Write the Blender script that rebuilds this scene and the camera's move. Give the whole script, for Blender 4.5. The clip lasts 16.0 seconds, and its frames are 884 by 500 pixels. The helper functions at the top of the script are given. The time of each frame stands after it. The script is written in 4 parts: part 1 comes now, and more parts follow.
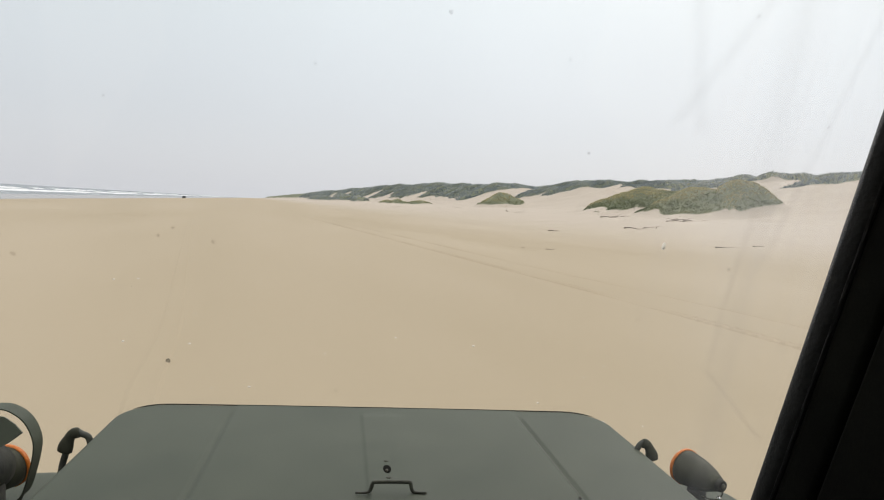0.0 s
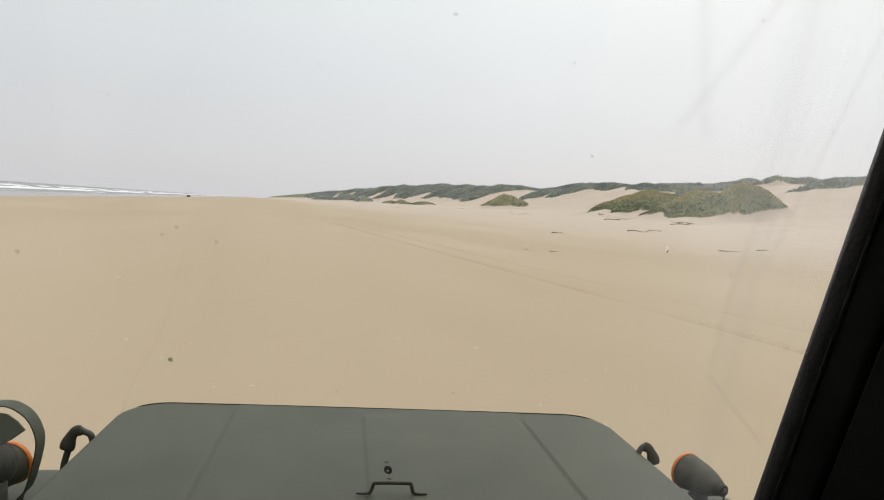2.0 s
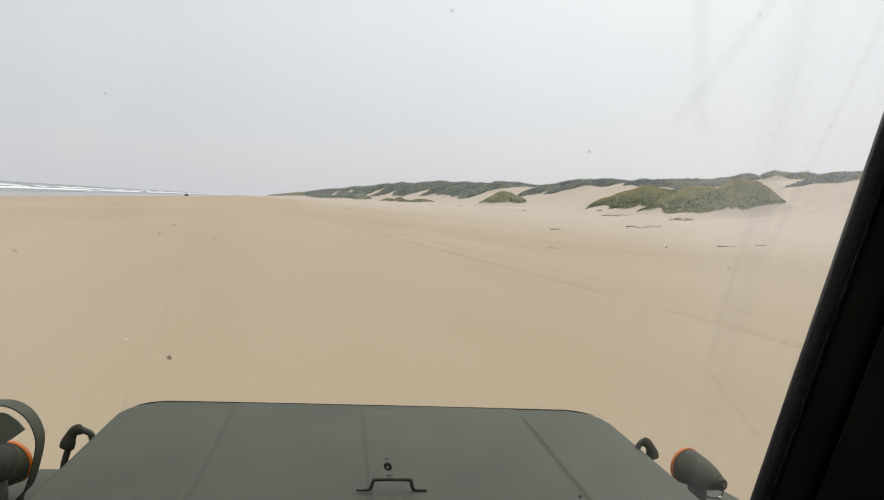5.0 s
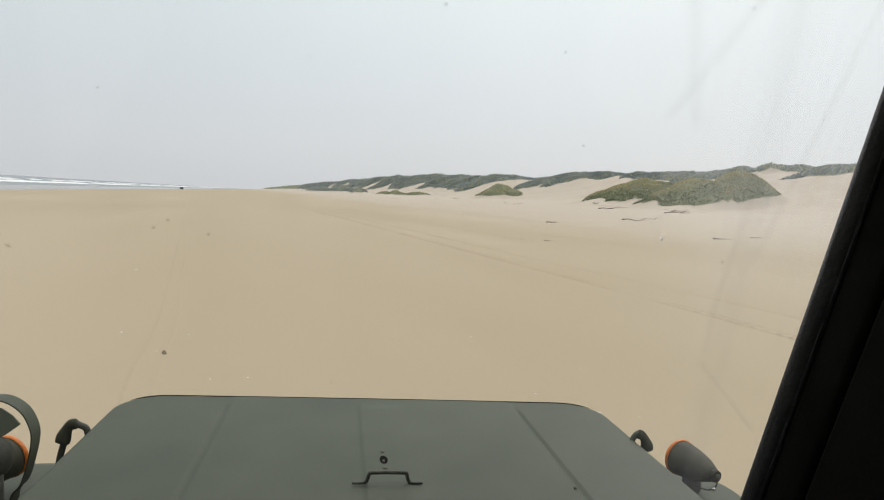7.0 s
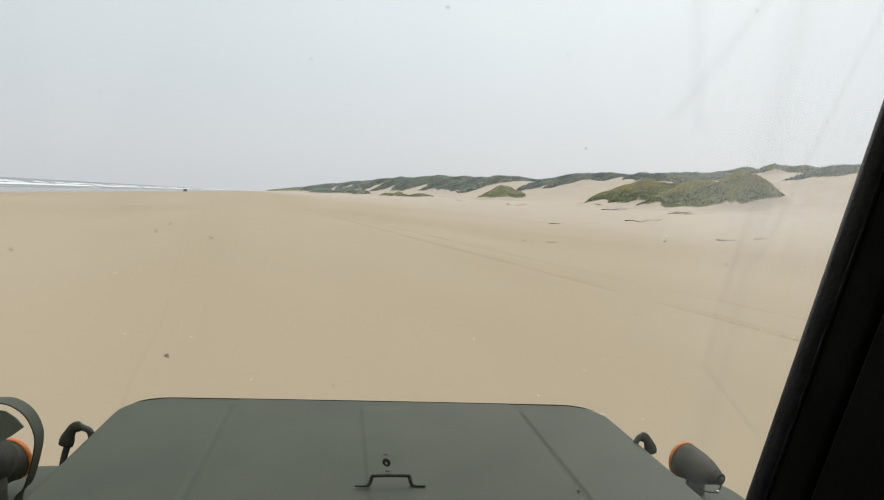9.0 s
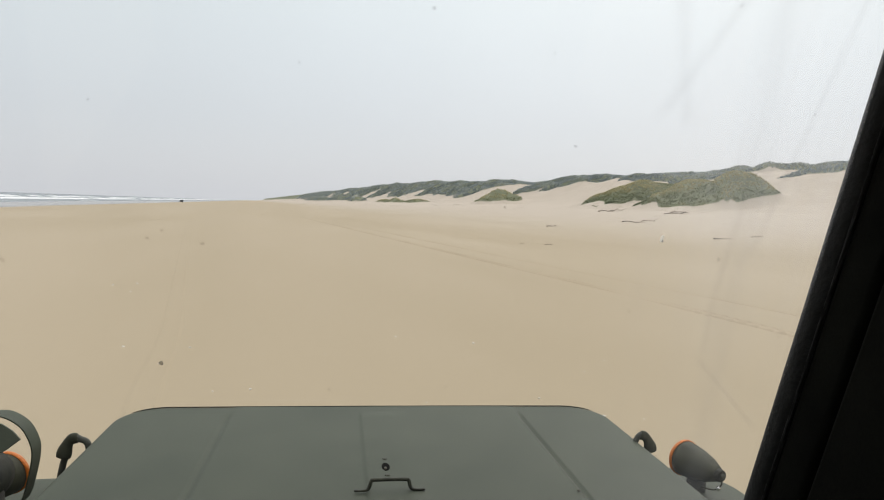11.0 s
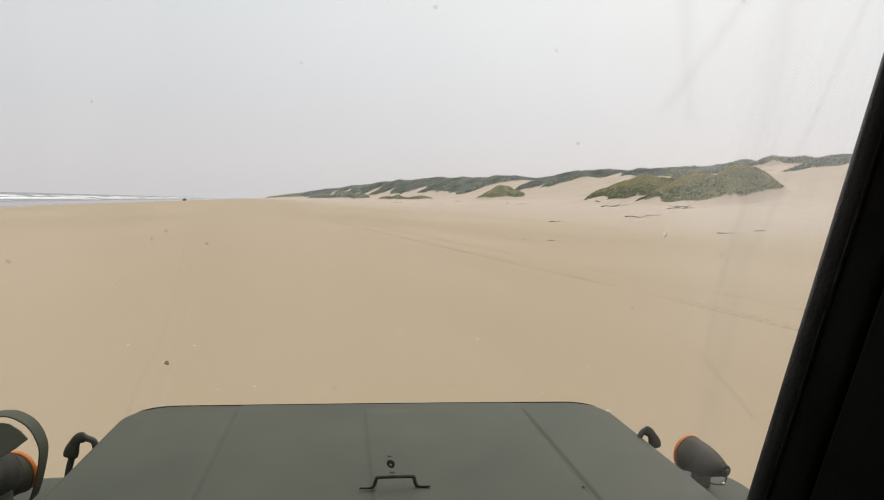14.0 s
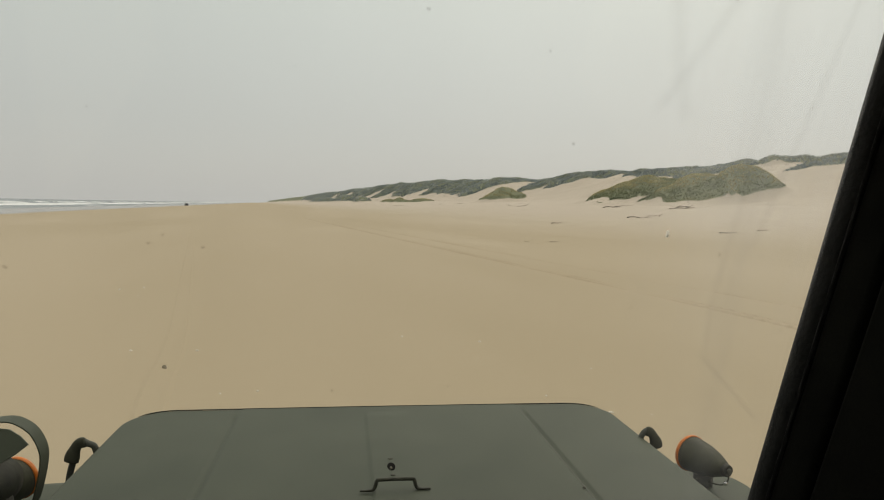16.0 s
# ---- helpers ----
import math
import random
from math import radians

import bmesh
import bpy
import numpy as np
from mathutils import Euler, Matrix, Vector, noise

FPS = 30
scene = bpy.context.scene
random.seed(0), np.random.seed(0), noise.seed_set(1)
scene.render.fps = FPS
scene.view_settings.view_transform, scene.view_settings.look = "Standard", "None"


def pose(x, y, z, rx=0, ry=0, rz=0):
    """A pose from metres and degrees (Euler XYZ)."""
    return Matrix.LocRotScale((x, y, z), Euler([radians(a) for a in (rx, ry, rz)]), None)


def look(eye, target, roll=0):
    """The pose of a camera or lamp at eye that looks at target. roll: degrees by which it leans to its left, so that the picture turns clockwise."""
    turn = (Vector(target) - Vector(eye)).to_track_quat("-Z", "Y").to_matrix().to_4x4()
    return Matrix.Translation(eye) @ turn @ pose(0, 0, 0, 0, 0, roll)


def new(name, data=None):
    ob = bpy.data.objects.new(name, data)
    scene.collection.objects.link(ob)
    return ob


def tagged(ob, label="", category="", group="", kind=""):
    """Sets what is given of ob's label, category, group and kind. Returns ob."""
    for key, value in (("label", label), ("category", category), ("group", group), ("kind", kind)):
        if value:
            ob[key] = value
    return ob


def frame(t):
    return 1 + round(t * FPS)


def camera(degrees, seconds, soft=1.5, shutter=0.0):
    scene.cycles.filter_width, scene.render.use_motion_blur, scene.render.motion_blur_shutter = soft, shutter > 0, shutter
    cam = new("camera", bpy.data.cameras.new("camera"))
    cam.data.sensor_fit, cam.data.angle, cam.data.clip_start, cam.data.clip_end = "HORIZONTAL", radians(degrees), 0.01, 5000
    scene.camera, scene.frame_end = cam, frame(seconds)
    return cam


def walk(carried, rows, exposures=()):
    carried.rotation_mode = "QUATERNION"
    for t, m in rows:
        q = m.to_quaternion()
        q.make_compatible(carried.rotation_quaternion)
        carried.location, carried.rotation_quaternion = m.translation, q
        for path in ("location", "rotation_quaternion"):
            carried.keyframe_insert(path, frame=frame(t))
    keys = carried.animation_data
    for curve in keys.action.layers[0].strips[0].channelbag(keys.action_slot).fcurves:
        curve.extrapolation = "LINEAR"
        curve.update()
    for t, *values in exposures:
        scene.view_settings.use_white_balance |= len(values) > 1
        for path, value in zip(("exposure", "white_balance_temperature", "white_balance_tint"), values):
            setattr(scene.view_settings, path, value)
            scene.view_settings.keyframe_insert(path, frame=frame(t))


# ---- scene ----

# ---- camera: held in the cab of a truck that stands on the beach ----
TRUCK = pose(0, 0, 0, 0.2, 0.6, -7.6)      # how the truck stands: x right, y ahead, z up from the sand under the camera
EYE_Z = 2.15

cam = camera(69.3, 16.0, 1.1)


def held(x, y, z, yaw, pitch, roll):
    return TRUCK @ pose(x, y, z, 90 + pitch, 0, yaw) @ pose(0, 0, 0, 0, 0, roll)


PATH = [
    (0, -0.004, 0.003, 2.148, -9.08, -3.77, 4.02),
    (0.5, -0.005, 0.002, 2.149, -8.63, -4.09, 4.06),
    (1, -0.004, 0.004, 2.150, -8.52, -4.18, 4.20),
    (1.5, -0.004, 0.003, 2.149, -8.29, -4.05, 4.16),
    (2, -0.003, 0.002, 2.149, -8.77, -3.69, 4.51),
    (2.5, -0.002, 0.003, 2.148, -8.53, -4.23, 4.28),
    (3, -0.003, 0.000, 2.147, -8.52, -4.24, 4.12),
    (5.5, -0.001, 0.001, 2.149, -9.06, -3.91, 4.03),
    (6, 0.004, 0.003, 2.151, -9.03, -4.47, 3.66),
    (6.5, -0.002, 0.003, 2.150, -8.99, -3.88, 3.77),
    (7, 0.000, 0.000, 2.150, -9.29, -4.53, 4.06),
    (7.5, 0.000, 0.001, 2.154, -9.00, -4.25, 3.91),
    (8, 0.000, 0.002, 2.148, -9.13, -4.10, 3.75),
    (8.5, -0.001, 0.001, 2.153, -9.01, -4.29, 3.81),
    (9, 0.001, 0.001, 2.152, -9.01, -4.41, 3.96),
    (11.5, 0.009, -0.001, 2.146, -9.10, -3.97, 2.03),
    (12, 0.004, 0.000, 2.147, -8.98, -4.31, 1.58),
    (12.5, 0.011, -0.002, 2.147, -8.88, -4.01, 1.78),
    (13, 0.009, -0.004, 2.149, -9.18, -4.18, 2.02),
    (13.5, 0.010, -0.001, 2.149, -9.28, -3.89, 1.98),
    (14, 0.008, -0.003, 2.149, -8.92, -4.27, 2.21),
    (14.5, 0.008, -0.002, 2.147, -9.14, -4.06, 1.79),
    (15, 0.010, -0.004, 2.150, -9.03, -3.83, 1.33),
    (15.5, 0.011, -0.003, 2.147, -9.02, -4.00, 1.98),
    (16, 0.016, -0.004, 2.148, -8.73, -4.06, 1.67),
]
EXPOSURES = [
    (0.0, 0.05, 6500, 14), (1.5, 0.02, 6700, 15), (3.0, 0.0, 6700, 15), (5.5, -0.03, 6550, 14), (7.0, -0.02, 6500, 12), (9.0, -0.02, 6480, 12),
    (11.5, 0.03, 6480, 14), (12.5, 0.06, 6550, 16), (13.6, 0.02, 6800, 17), (14.0, -0.05, 6800, 17),
    (14.5, -0.24, 8700, 4), (15.0, -0.3, 8000, 6), (16.0, -0.38, 7200, 9),
]
walk(cam, [(t, held(*row)) for t, *row in PATH], EXPOSURES)

# ---- light: a bright overcast sky, palest overhead, and a wide veiled sun ----
SUN_AZIMUTH, SUN_ELEVATION = radians(42), radians(46)      # clockwise from the beach's line, towards the dunes
SUN_WAY = Vector((math.sin(SUN_AZIMUTH) * math.cos(SUN_ELEVATION), math.cos(SUN_AZIMUTH) * math.cos(SUN_ELEVATION), math.sin(SUN_ELEVATION)))
world = bpy.data.worlds.new("overcast_sky")
scene.world = world
world.use_nodes = True
wn, wl = world.node_tree.nodes, world.node_tree.links
wn.clear()
w_out, w_bg = wn.new("ShaderNodeOutputWorld"), wn.new("ShaderNodeBackground")
w_sky = wn.new("ShaderNodeTexSky")
w_sky.sky_type, w_sky.sun_disc = "NISHITA", False
w_sky.sun_elevation, w_sky.sun_rotation = SUN_ELEVATION, SUN_AZIMUTH
w_sky.air_density, w_sky.dust_density = 1.0, 4.0
w_geo, w_sep = wn.new("ShaderNodeTexCoord"), wn.new("ShaderNodeSeparateXYZ")
wl.new(w_geo.outputs["Generated"], w_sep.inputs[0])
w_ramp = wn.new("ShaderNodeValToRGB")
w_ramp.color_ramp.elements[0].position, w_ramp.color_ramp.elements[0].color = 0.0, (0.60, 0.63, 0.648, 1)
w_ramp.color_ramp.elements[1].position, w_ramp.color_ramp.elements[1].color = 1.0, (1.30, 1.32, 1.30, 1)
for spot, tone in ((0.12, (0.593, 0.64, 0.655, 1)), (0.30, (0.645, 0.715, 0.712, 1)), (0.5, (0.95, 0.98, 0.98, 1))):
    w_ramp.color_ramp.elements.new(spot).color = tone
wl.new(w_sep.outputs["Z"], w_ramp.inputs[0])
w_cloud = wn.new("ShaderNodeTexNoise")
w_cloud.inputs["Scale"].default_value, w_cloud.inputs["Detail"].default_value = 1.6, 3.0
wl.new(w_geo.outputs["Generated"], w_cloud.inputs["Vector"])
w_cmap = wn.new("ShaderNodeMapRange")
w_cmap.inputs["To Min"].default_value, w_cmap.inputs["To Max"].default_value = 0.93, 1.07
wl.new(w_cloud.outputs["Fac"], w_cmap.inputs["Value"])
w_mul = wn.new("ShaderNodeVectorMath")
w_mul.operation = "SCALE"
wl.new(w_ramp.outputs["Color"], w_mul.inputs[0])
wl.new(w_cmap.outputs["Result"], w_mul.inputs["Scale"])
w_thin = wn.new("ShaderNodeVectorMath")
w_thin.operation = "SCALE"
w_thin.inputs["Scale"].default_value = 0.012
wl.new(w_sky.outputs["Color"], w_thin.inputs[0])
w_add = wn.new("ShaderNodeVectorMath")
w_add.operation = "ADD"
wl.new(w_mul.outputs[0], w_add.inputs[0])
wl.new(w_thin.outputs[0], w_add.inputs[1])
# the cloud is paler round the hidden sun
w_dot = wn.new("ShaderNodeVectorMath")
w_dot.operation = "DOT_PRODUCT"
w_dot.inputs[1].default_value = SUN_WAY
wl.new(w_geo.outputs["Generated"], w_dot.inputs[0])
w_glow = wn.new("ShaderNodeMapRange")
w_glow.interpolation_type = "SMOOTHSTEP"
w_glow.inputs["From Min"].default_value, w_glow.inputs["From Max"].default_value = 0.45, 1.0
w_glow.inputs["To Min"].default_value, w_glow.inputs["To Max"].default_value = 1.0, 1.12
wl.new(w_dot.outputs["Value"], w_glow.inputs["Value"])
w_pale = wn.new("ShaderNodeVectorMath")
w_pale.operation = "SCALE"
wl.new(w_add.outputs[0], w_pale.inputs[0])
wl.new(w_glow.outputs["Result"], w_pale.inputs["Scale"])
wl.new(w_pale.outputs[0], w_bg.inputs["Color"])
w_bg.inputs["Strength"].default_value = 1.0
wl.new(w_bg.outputs[0], w_out.inputs["Surface"])

sun = new("sun", bpy.data.lights.new("sun", "SUN"))
sun.data.energy, sun.data.angle, sun.data.color = 0.55, radians(25), (1.0, 0.96, 0.88)
sun.matrix_world = look(60 * SUN_WAY, (0, 0, 0))


# ---- materials ----
def material(name):
    m = bpy.data.materials.new(name)
    m.use_nodes = True
    return m, m.node_tree.nodes, m.node_tree.links, m.node_tree.nodes["Principled BSDF"]


def noise_node(nodes, links, scale, detail=4.0, coords="Object", rough=0.55, stretch=None):
    tc, tex = nodes.new("ShaderNodeTexCoord"), nodes.new("ShaderNodeTexNoise")
    tex.inputs["Scale"].default_value, tex.inputs["Detail"].default_value = scale, detail
    tex.inputs["Roughness"].default_value = rough
    if stretch:
        mp = nodes.new("ShaderNodeMapping")
        mp.inputs["Scale"].default_value = stretch
        links.new(tc.outputs[coords], mp.inputs["Vector"])
        links.new(mp.outputs[0], tex.inputs["Vector"])
    else:
        links.new(tc.outputs[coords], tex.inputs["Vector"])
    return tex


def ramp_node(nodes, links, source, stops):
    r = nodes.new("ShaderNodeValToRGB")
    els = r.color_ramp.elements
    els[0].position, els[0].color = stops[0][0], (*stops[0][1], 1)
    els[1].position, els[1].color = stops[-1][0], (*stops[-1][1], 1)
    for pos, col in stops[1:-1]:
        els.new(pos).color = (*col, 1)
    links.new(source, r.inputs[0])
    return r


def mix_node(nodes, links, fac, a, b):
    m = nodes.new("ShaderNodeMix")
    m.data_type = "RGBA"
    for socket, value in ((m.inputs[0], fac), (m.inputs[6], a), (m.inputs[7], b)):
        if isinstance(value, bpy.types.NodeSocket):
            links.new(value, socket)
        elif isinstance(value, (int, float)):
            socket.default_value = value
        else:
            socket.default_value = (*value, 1)
    return m.outputs[2]


def bump(nodes, links, height, shader, strength, distance):
    b = nodes.new("ShaderNodeBump")
    b.inputs["Strength"].default_value, b.inputs["Distance"].default_value = strength, distance
    links.new(height, b.inputs["Height"])
    links.new(b.outputs[0], shader.inputs["Normal"])


def plain(name, low, high, rough=0.6, scale=8.0, metal=0.0, relief=0.15, fine=120.0, spec=0.5):
    """A surface between two near tones, with broad wear and a fine grain."""
    m, n, l, s = material(name)
    broad, grain = noise_node(n, l, scale, 5.0), noise_node(n, l, fine, 2.0)
    tone = ramp_node(n, l, broad.outputs["Fac"], [(0.3, low), (0.7, high)])
    speck = ramp_node(n, l, grain.outputs["Fac"], [(0.3, (0.85,) * 3), (0.7, (1.1,) * 3)])
    mul = n.new("ShaderNodeMix")
    mul.data_type, mul.blend_type = "RGBA", "MULTIPLY"
    mul.inputs[0].default_value = 1.0
    l.new(tone.outputs[0], mul.inputs[6])
    l.new(speck.outputs[0], mul.inputs[7])
    l.new(mul.outputs[2], s.inputs["Base Color"])
    s.inputs["Roughness"].default_value, s.inputs["Metallic"].default_value = rough, metal
    s.inputs["Specular IOR Level"].default_value = spec
    bump(n, l, grain.outputs["Fac"], s, relief, 0.004)
    return m


def sand_material():
    m, n, l, s = material("beach_sand")
    kind = n.new("ShaderNodeVertexColor")
    kind.layer_name = "cover"              # red: dune plants, green: dry loose sand, blue: wet sand
    sep = n.new("ShaderNodeSeparateColor")
    l.new(kind.outputs["Color"], sep.inputs[0])
    drift = noise_node(n, l, 0.06, 4.0, stretch=(1.6, 0.35, 1))
    patch = noise_node(n, l, 0.5, 5.0, stretch=(1.0, 0.6, 1))
    ripple = noise_node(n, l, 6.0, 4.0)
    grain = noise_node(n, l, 220.0, 2.0)
    flat = ramp_node(n, l, drift.outputs["Fac"], [(0.3, (0.366, 0.301, 0.199)), (0.7, (0.426, 0.354, 0.248))])
    dry = ramp_node(n, l, patch.outputs["Fac"], [(0.3, (0.453, 0.390, 0.312)), (0.7, (0.503, 0.44, 0.357))])
    tone = mix_node(n, l, sep.outputs[1], flat.outputs[0], dry.outputs[0])
    mottle = ramp_node(n, l, ripple.outputs["Fac"], [(0.3, (0.98,) * 3), (0.7, (1.02,) * 3)])
    mul = n.new("ShaderNodeMix")
    mul.data_type, mul.blend_type = "RGBA", "MULTIPLY"
    mul.inputs[0].default_value = 1.0
    l.new(tone, mul.inputs[6])
    l.new(mottle.outputs[0], mul.inputs[7])
    wet = mix_node(n, l, sep.outputs[2], mul.outputs[2], (0.20, 0.165, 0.125))
    humus = ramp_node(n, l, patch.outputs["Fac"], [(0.3, (0.133, 0.15, 0.095)), (0.7, (0.205, 0.214, 0.130))])
    edge = n.new("ShaderNodeMath")
    edge.operation = "MULTIPLY_ADD"
    l.new(ripple.outputs["Fac"], edge.inputs[0])
    edge.inputs[1].default_value = 0.8
    l.new(sep.outputs[0], edge.inputs[2])
    cut = n.new("ShaderNodeMapRange")
    cut.inputs["From Min"].default_value, cut.inputs["From Max"].default_value = 0.82, 1.0
    l.new(edge.outputs[0], cut.inputs["Value"])
    l.new(mix_node(n, l, cut.outputs[0], wet, humus.outputs[0]), s.inputs["Base Color"])
    gloss = n.new("ShaderNodeMapRange")
    gloss.inputs["To Min"].default_value, gloss.inputs["To Max"].default_value = 0.95, 0.14
    l.new(sep.outputs[2], gloss.inputs["Value"])
    l.new(gloss.outputs[0], s.inputs["Roughness"])
    sheen = n.new("ShaderNodeMapRange")    # a film of water lies on the wet sand
    sheen.inputs["To Min"].default_value, sheen.inputs["To Max"].default_value = 0.25, 0.7
    l.new(sep.outputs[2], sheen.inputs["Value"])
    l.new(sheen.outputs[0], s.inputs["Specular IOR Level"])
    both = n.new("ShaderNodeMath")
    both.operation = "MULTIPLY_ADD"
    l.new(grain.outputs["Fac"], both.inputs[0])
    both.inputs[1].default_value = 0.15
    l.new(ripple.outputs["Fac"], both.inputs[2])
    bump(n, l, both.outputs[0], s, 0.05, 0.006)
    return m


def grass_material(name, low, mid, high):
    m, n, l, s = material(name)
    geo = n.new("ShaderNodeNewGeometry")
    broad = noise_node(n, l, 0.10, 5.0)
    add = n.new("ShaderNodeMath")
    add.operation = "MULTIPLY_ADD"
    l.new(geo.outputs["Random Per Island"], add.inputs[0])
    add.inputs[1].default_value = 0.03
    l.new(broad.outputs["Fac"], add.inputs[2])
    crest, dried = n.new("ShaderNodeVertexColor"), n.new("ShaderNodeMath")
    crest.layer_name = "straw_and_light"             # yellowish stalks on the crests, paled further to paint in sky-lit tops
    part_of = n.new("ShaderNodeSeparateColor")
    l.new(crest.outputs["Color"], part_of.inputs[0])
    dried.operation = "MULTIPLY_ADD"
    l.new(part_of.outputs[0], dried.inputs[0])
    dried.inputs[1].default_value = 0.42
    l.new(add.outputs[0], dried.inputs[2])
    r = ramp_node(n, l, dried.outputs[0], [(0.42, low), (0.57, mid), (0.78, high)])
    out = next(x for x in n if x.type == "OUTPUT_MATERIAL")
    n.remove(s)
    face, leaf, mixed = n.new("ShaderNodeBsdfDiffuse"), n.new("ShaderNodeBsdfTranslucent"), n.new("ShaderNodeMixShader")
    l.new(r.outputs[0], face.inputs["Color"])
    l.new(r.outputs[0], leaf.inputs["Color"])
    mixed.inputs[0].default_value = 0.5
    l.new(face.outputs[0], mixed.inputs[1])
    l.new(leaf.outputs[0], mixed.inputs[2])
    l.new(mixed.outputs[0], out.inputs["Surface"])
    return m


def sea_material():
    m, n, l, s = material("north_sea_water")
    foam = n.new("ShaderNodeVertexColor")
    foam.layer_name = "foam"
    sep = n.new("ShaderNodeSeparateColor")
    l.new(foam.outputs["Color"], sep.inputs[0])
    lace = noise_node(n, l, 0.35, 6.0, stretch=(1.0, 0.35, 1), rough=0.7)
    add = n.new("ShaderNodeMath")
    l.new(sep.outputs[0], add.inputs[0])
    l.new(lace.outputs["Fac"], add.inputs[1])
    cut = n.new("ShaderNodeMapRange")
    cut.inputs["From Min"].default_value, cut.inputs["From Max"].default_value = 0.98, 1.12
    l.new(add.outputs[0], cut.inputs["Value"])
    deep = ramp_node(n, l, lace.outputs["Fac"], [(0.3, (0.055, 0.085, 0.095)), (0.7, (0.12, 0.15, 0.15))])
    l.new(mix_node(n, l, cut.outputs[0], deep.outputs[0], (0.78, 0.79, 0.78)), s.inputs["Base Color"])
    gloss = n.new("ShaderNodeMapRange")
    gloss.inputs["To Min"].default_value, gloss.inputs["To Max"].default_value = 0.22, 0.8
    l.new(cut.outputs[0], gloss.inputs["Value"])
    l.new(gloss.outputs[0], s.inputs["Roughness"])
    chop = noise_node(n, l, 0.8, 5.0, stretch=(1.0, 0.4, 1))
    bump(n, l, chop.outputs["Fac"], s, 0.7, 0.35)
    relief = next(x for x in n if x.type == "BUMP")
    still = n.new("ShaderNodeMapRange")      # the runnel before the surf lies smooth
    still.inputs["To Min"].default_value, still.inputs["To Max"].default_value = 0.7, 0.03
    l.new(sep.outputs[1], still.inputs["Value"])
    l.new(still.outputs[0], relief.inputs["Strength"])
    return m


def pane_material():
    """Clear glass under a thin film, part dust, part painted glare, that grows past the wiper's sweep, towards the
    pillar.
    """
    m, n, l, s = material("veiled_windscreen_glass")
    n.remove(s)
    out = next(x for x in n if x.type == "OUTPUT_MATERIAL")
    clear, film, shine = n.new("ShaderNodeBsdfTransparent"), n.new("ShaderNodeBsdfTranslucent"), n.new("ShaderNodeBsdfGlossy")
    film.inputs["Color"].default_value = (0.86, 0.87, 0.90, 1)
    shine.inputs["Roughness"].default_value = 0.02
    facing = n.new("ShaderNodeLayerWeight")
    facing.inputs["Blend"].default_value = 0.5
    steep = n.new("ShaderNodeMath")
    steep.operation = "POWER"
    l.new(facing.outputs["Facing"], steep.inputs[0])
    steep.inputs[1].default_value = 5.0
    fres = n.new("ShaderNodeMapRange")
    fres.inputs["To Min"].default_value, fres.inputs["To Max"].default_value = 0.012, 0.5
    l.new(steep.outputs[0], fres.inputs["Value"])
    tc, sep = n.new("ShaderNodeTexCoord"), n.new("ShaderNodeSeparateXYZ")
    l.new(tc.outputs["Object"], sep.inputs[0])
    # the film pales the pane's right side in place of glare
    side = n.new("ShaderNodeMapRange")
    side.interpolation_type = "SMOOTHSTEP"
    side.inputs["From Min"].default_value, side.inputs["From Max"].default_value = 0.36, 0.60
    side.inputs["To Min"].default_value, side.inputs["To Max"].default_value = 0.006, 0.066
    l.new(sep.outputs["X"], side.inputs["Value"])
    smear = noise_node(n, l, 5.0, 4.0, stretch=(7.0, 1, 0.35))
    vary = n.new("ShaderNodeMapRange")
    vary.inputs["To Min"].default_value, vary.inputs["To Max"].default_value = 0.2, 1.8
    l.new(smear.outputs["Fac"], vary.inputs["Value"])
    mul = n.new("ShaderNodeMath")
    mul.operation = "MULTIPLY"
    l.new(side.outputs[0], mul.inputs[0])
    l.new(vary.outputs[0], mul.inputs[1])
    upper = n.new("ShaderNodeMapRange")
    upper.interpolation_type = "SMOOTHSTEP"
    upper.inputs["From Min"].default_value, upper.inputs["From Max"].default_value = 1.85, 2.25
    upper.inputs["To Min"].default_value, upper.inputs["To Max"].default_value = 0.2, 1.0
    l.new(sep.outputs["Z"], upper.inputs["Value"])
    veil = n.new("ShaderNodeMath")
    veil.operation = "MULTIPLY"
    l.new(mul.outputs[0], veil.inputs[0])
    l.new(upper.outputs[0], veil.inputs[1])

    def calc(kind, a, b, c=None):
        node = n.new("ShaderNodeMath")
        node.operation = kind
        for slot, value in zip(node.inputs, (a, b, c)):
            if isinstance(value, (int, float)):
                slot.default_value = value
            elif value is not None:
                l.new(value, slot)
        return node.outputs[0]

    # wiper smears and painted-in cab reflections, as grey streaks: x, lean, z, half width, from z up to z
    streaks = 0.0
    for x0, lean, z0, half, low, high in ((0.585, -0.07, 2.40, 0.024, 1.6, 9.0), (0.476, 0.58, 2.35, 0.011, 2.27, 9.0), (0.664, 0.20, 2.275, 0.007, 2.08, 9.0), (0.455, -0.28, 2.36, 0.012, 2.26, 9.0),
                                          (0.598, 0.058, 2.22, 0.006, 2.01, 2.22), (0.586, -0.063, 2.01, 0.006, 1.914, 2.01), (0.592, -1.057, 1.914, 0.006, 1.778, 1.914)):
        off = calc("SUBTRACT", sep.outputs["X"], calc("MULTIPLY_ADD", sep.outputs["Z"], lean, x0 - lean * z0))
        soft = calc("POWER", 2.718, calc("MULTIPLY", calc("POWER", calc("DIVIDE", calc("ABSOLUTE", off, 0), half), 2.0), -1.0))
        gate = n.new("ShaderNodeMapRange")
        gate.interpolation_type = "SMOOTHSTEP"
        gate.inputs["From Min"].default_value, gate.inputs["From Max"].default_value = low, low + 0.03
